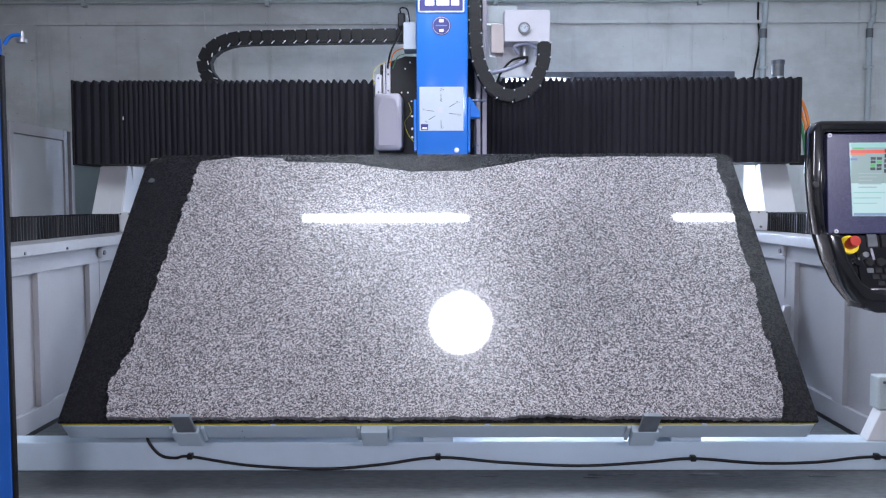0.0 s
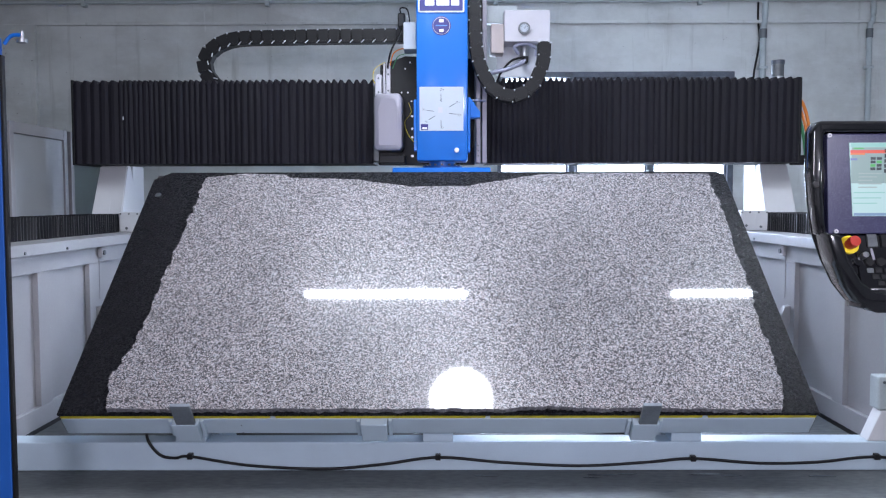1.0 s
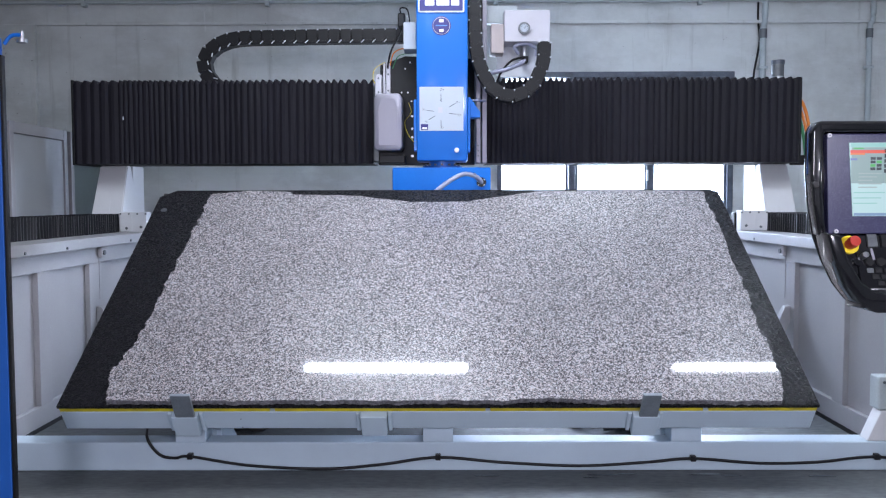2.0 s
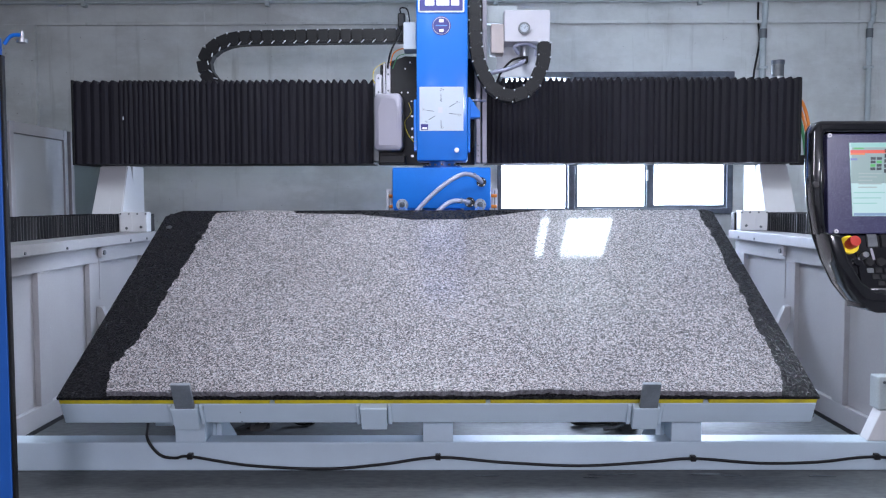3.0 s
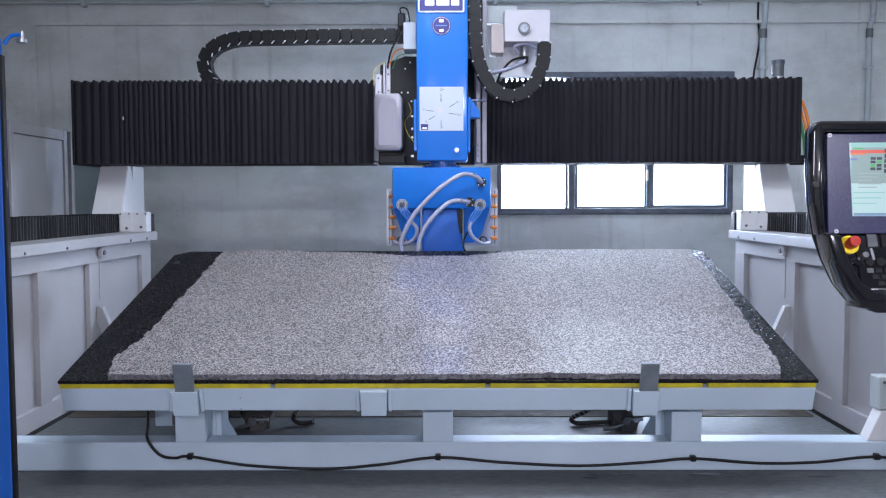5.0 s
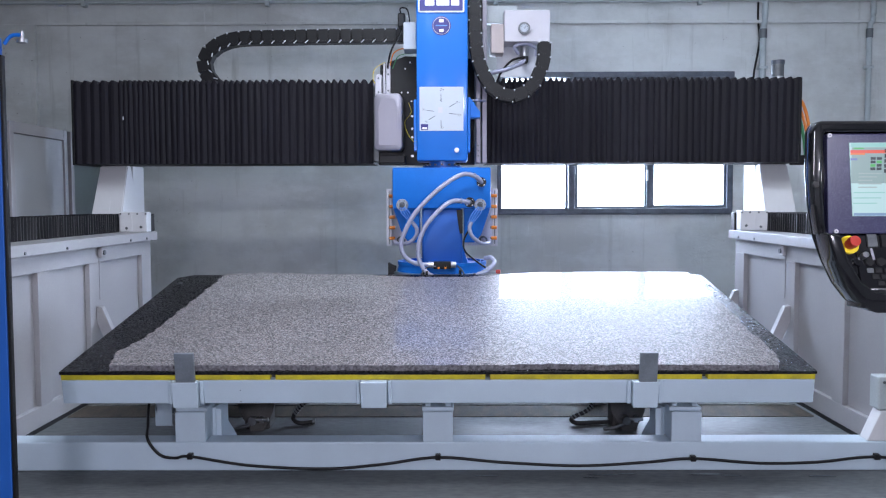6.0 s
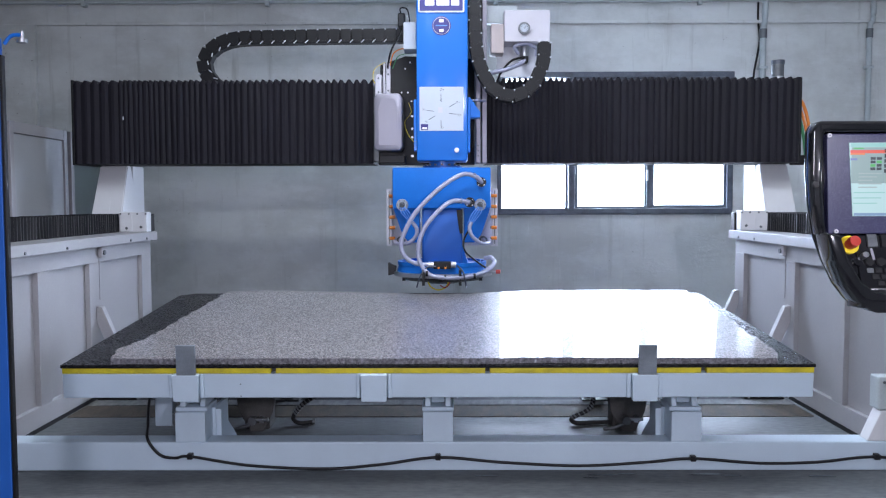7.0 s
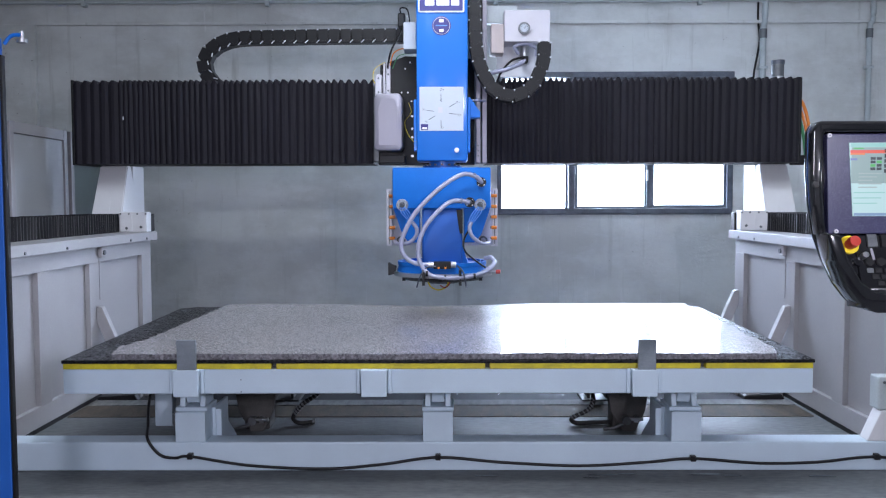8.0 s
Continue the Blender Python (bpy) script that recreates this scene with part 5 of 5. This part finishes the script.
S_FIELD = glowing("screen_field", (0.33, 0.47, 0.48), 0.62)
S_TEAL = glowing("screen_teal", (0.30, 0.60, 0.58), 0.75)
S_PALE = glowing("screen_pale", (0.50, 0.64, 0.66), 0.5)
S_GREEN = glowing("screen_green", (0.10, 0.55, 0.15), 0.6)
S_RED = glowing("screen_red", (0.75, 0.10, 0.06), 0.8)
S_ORANGE = glowing("screen_orange", (0.85, 0.25, 0.08), 0.7)
S_BLUE = glowing("screen_blue", (0.20, 0.25, 0.60), 0.6)
S_BLUE2 = glowing("screen_pale_blue", (0.25, 0.40, 0.62), 0.6)
S_DARK = glowing("screen_dark", (0.05, 0.08, 0.10), 0.3)
M_SCREEN = glowing("screen_glow", (0.46, 0.66, 0.69), 0.85)


def blue_post():
    p = thing("guard_post", "tall blue guard post with a black edge", "post", (-1.76, 3.4, 0))
    part("column", box(-0.10, 0.0, 0.0, 0.034, 0.02, 2.10, 0.003), M_DBLUE, p)
    part("edge", box(0.0005, 0.013, 0.004, 0.030, 0.02, 2.03, 0.003), M_BLACK, p, "black sensor strip")
    part("foot", box(-0.14, 0.08, -0.04, 0.16, 0.0, 0.02, 0.004), M_BLUE, p)
    a = part("arm", hose([(0.0, 0.05, 2.08), (0.03, 0.05, 2.113), (0.075, 0.05, 2.118)], 0.008), M_BLUE, p, smooth=60)
    part("mirror", rod((0.075, 0.05, 2.085), (0.075, 0.05, 2.10), 0.022), M_STEEL, a, smooth=40)
    part("pin", rod((0.075, 0.05, 2.10), (0.075, 0.05, 2.13), 0.008), M_STEEL, a, smooth=40)


def guards():
    for s, lab in ((-1, "pale guard panels with white frames beside the machine"),):
        g = thing("guard_fence", lab, "guard panel", (s * 3.4, 0, 0))
        for a, b in ((5.0, 6.5), (6.56, 7.55), (7.62, 8.7)):
            bm = box(-0.03, 0.03, a, a + 0.06, 0, 2.075, 0.004)
            box(-0.03, 0.03, b - 0.06, b, 0, 2.075, 0.004, bm=bm)
            box(-0.028, 0.028, a + 0.06, b - 0.06, 1.985, 2.075, 0.004, bm=bm)
            box(-0.028, 0.028, a + 0.06, b - 0.06, 0, 0.08, 0.004, bm=bm)
            part("panel_frame", bm, M_WHITE, g)
            part("panel", box(-0.012, 0.012, a + 0.06, b - 0.06, 0.08, 1.98), M_PANEL if a < 7 else M_TINT, g)


def front_sensor():
    p = thing("sensor_box", "small grey sensor box on a white bracket at the base", "sensor", (2.37, 4.44, 0.157))
    part("bracket", prism([(-0.09, 0.0), (0.20, 0.0), (0.20, 0.16), (-0.02, 0.16)], "y", -0.06, 0.03, 0.004), M_LEG, p)
    part("box", box(-0.03, 0.15, -0.045, 0.05, 0.162, 0.34, 0.008), M_PIPE, p)
    part("bolt", rod((0.0, -0.045, 0.31), (0.0, -0.052, 0.31), 0.008, seg=10), M_DSTEEL, p)
    part("stem", rod((0.06, 0.0, 0.34), (0.06, 0.0, 0.47), 0.02), M_DSTEEL, p, smooth=40)


def puddle(x, y, sx, sy, seed):
    """Thin film of water with an uneven outline."""
    rng = random.Random(seed)
    pts = []
    for k in range(18):
        a = 2 * math.pi * k / 18
        r = rng.uniform(0.55, 1.0)
        pts.append((sx * r * math.cos(a), sy * r * math.sin(a)))
    p = thing("puddle", "small shiny water puddle on the dark floor", "puddle", (x, y, 0.0), "puddles before the base")
    part("film", prism(pts, "z", 0.0005, 0.0025), M_WATER, p)


def floor_things():
    for k, (x, y, sx, sy) in enumerate(((0.86, 4.30, 0.10, 0.020), (0.99, 4.315, 0.07, 0.014), (0.80, 4.26, 0.05, 0.010), (1.40, 4.31, 0.11, 0.018), (1.53, 4.29, 0.06, 0.012), (0.25, 4.29, 0.08, 0.012), (2.0, 4.28, 0.09, 0.016))):
        puddle(x, y, sx, sy, 20 + k)
    for s in (-1, 1):
        v = thing("valve_block", "oily dark hydraulic block with steel fittings on the floor", "hydraulic block", (s * 1.16, 5.14, 0), "hydraulic blocks under the table")
        part("bracket", prism([(-0.11, 0.235), (0.14, 0.235), (0.12, 0.12), (0.06, 0.0), (-0.02, 0.0), (-0.09, 0.12)], "y", 0.0, 0.05, 0.004), M_DARK, v)
        part("body", box(-0.07, 0.09, 0.051, 0.22, 0.0, 0.20, 0.010), M_DARK, v)
        part("collar", rod((0.0, -0.001, 0.075), (0.0, -0.05, 0.075), 0.026, seg=16), M_DSTEEL, v, smooth=40)
        part("fitting", rod((0.01, -0.03, 0.085), (0.10, -0.04, 0.085), 0.012, seg=12), M_STEEL, v, "steel pipe fitting", smooth=40)
        part("nut", rod((0.045, -0.034, 0.085), (0.07, -0.037, 0.085), 0.022, seg=6), M_STEEL, v)
        part("pipe", hose([(-0.02, -0.03, 0.05), (-0.09, -0.04, 0.03), (-0.14, -0.02, 0.02)], 0.012, 8), M_DSTEEL, v, smooth=60)
    tagged(part("floor_channel", box(-2.485, 2.485, 5.78, 5.93, 0.0, 0.010, 0.003), M_KERB), "low pale concrete drain edge across the floor", "drain", kind="structure")
    tagged(part("drain_bed", box(-2.485, 2.485, 5.48, 5.778, 0.0, 0.005, 0.001), M_SILT), "brown silted drain bed along the floor", "drain", kind="structure")
    # near-black strip laid on the floor behind the pale drain edge
    tagged(part("dark_floor_strip", box(-2.485, 2.485, 5.934, 6.75, 0.0, 0.004, 0.001), M_DARK_STRIP), "near-black strip across the floor under the table", "gutter", kind="structure")
    for x0, pts in ((-0.95, [(0.42, 0.35, 0.44), (0.21, 0.1, 0.25), (0.145, 0.05, 0.18), (0.07, 0.0, 0.135), (0.02, 0.0, 0.075), (0.01, 0.0, 0.035), (0.055, -0.03, 0.018), (0.134, 0.0, 0.017)]),
                    (0.93, [(0.03, 0.3, 0.43), (0.05, 0.1, 0.24), (0.057, 0.0, 0.157), (0.02, 0.0, 0.092), (-0.077, 0.0, 0.042), (-0.06, -0.03, 0.018), (0.05, -0.02, 0.017), (0.18, 0.0, 0.017)])):
        h = thing("hydraulic_hose", "black ribbed hose hanging under the table to the floor", "hose", (x0, 5.3, 0), "hoses under the table")
        part("hose", hose(pts, 0.015), M_BLACK, h, smooth=60)
        for k in range(9):
            q = spline(pts, 8)[16 + 2 * k]
            part("coil", rod(q - Vector((0.004, 0, 0.003)), q + Vector((0.004, 0, 0.003)), 0.0175, seg=10), M_DSTEEL, h)
        part("union", rod((pts[-1][0], pts[-1][1], 0.022), (pts[-1][0] + 0.015, pts[-1][1], 0.022), 0.02), M_DSTEEL, h, smooth=40)
    for s in (-1, 1):
        m = thing("rubber_wedge", "black rubber block on the floor by the side base", "rubber block", (s * 2.33, 6.0, 0), "floor blocks")
        part("wedge", prism([(-0.15, 0.0), (0.15, 0.0), (0.12, 0.045), (-0.14, 0.03)], "y", -0.06, 0.08, 0.006), M_BLACK, m)


hall()
window("window_1", *WIN[0], [(0.672, 1.392, 1.342, 2.81), (1.531, 2.287, 1.372, 2.735), (2.396, 3.184, 1.385, 2.735)])
roof_light()
lamps()
TABLE = tilting_table()
SLAB = granite_slab()
base_frame()
CYLS = [(x, *hydraulic_cylinder(x)) for x in (-1.13, 1.13)]
side_wall(-1)
side_wall(1)
gantry()
spindle_head()
energy_chain("black cable chain running along the gantry to the head", [(-0.28, 0, 2.832), (-0.7, 0, 2.83), (-1.2, 0, 2.825), (-1.66, 0, 2.815), (-1.84, 0, 2.775), (-1.955, 0, 2.69), (-1.985, 0, 2.595),
                                                                         (-1.955, 0, 2.50), (-1.88, 0, 2.42), (-1.80, 0, 2.37)], 0.11, 0.114, 0.094, (0, 7.12, -0.012), 1)
energy_chain("black cable chain hanging in a loop beside the blue column", [(0.262, 0, 3.30), (0.262, 0, 3.0), (0.268, 0, 2.7), (0.30, 0, 2.48), (0.40, 0, 2.30), (0.545, 0, 2.235), (0.69, 0, 2.30), (0.775, 0, 2.46), (0.79, 0, 2.56), (0.793, 0, 2.64)], 0.10, 0.10, 0.101, (0, 6.45, 0))
console()
blue_post()
guards()
front_sensor()
floor_things()


def motions():
    rows = [(t, pose(0, PIVOT_Y, PIVOT_Z, a)) for t, a in TILT]
    walk(TABLE, rows)
    walk(SLAB, rows)
    for x, barrel, piston in CYLS:
        walk(barrel, [(t, pose(*cylinder_rows(x, a)[0], -cylinder_rows(x, a)[1])) for t, a in TILT])
        walk(piston, [(t, pose(0, 0, cylinder_rows(x, a)[2])) for t, a in TILT])


motions()
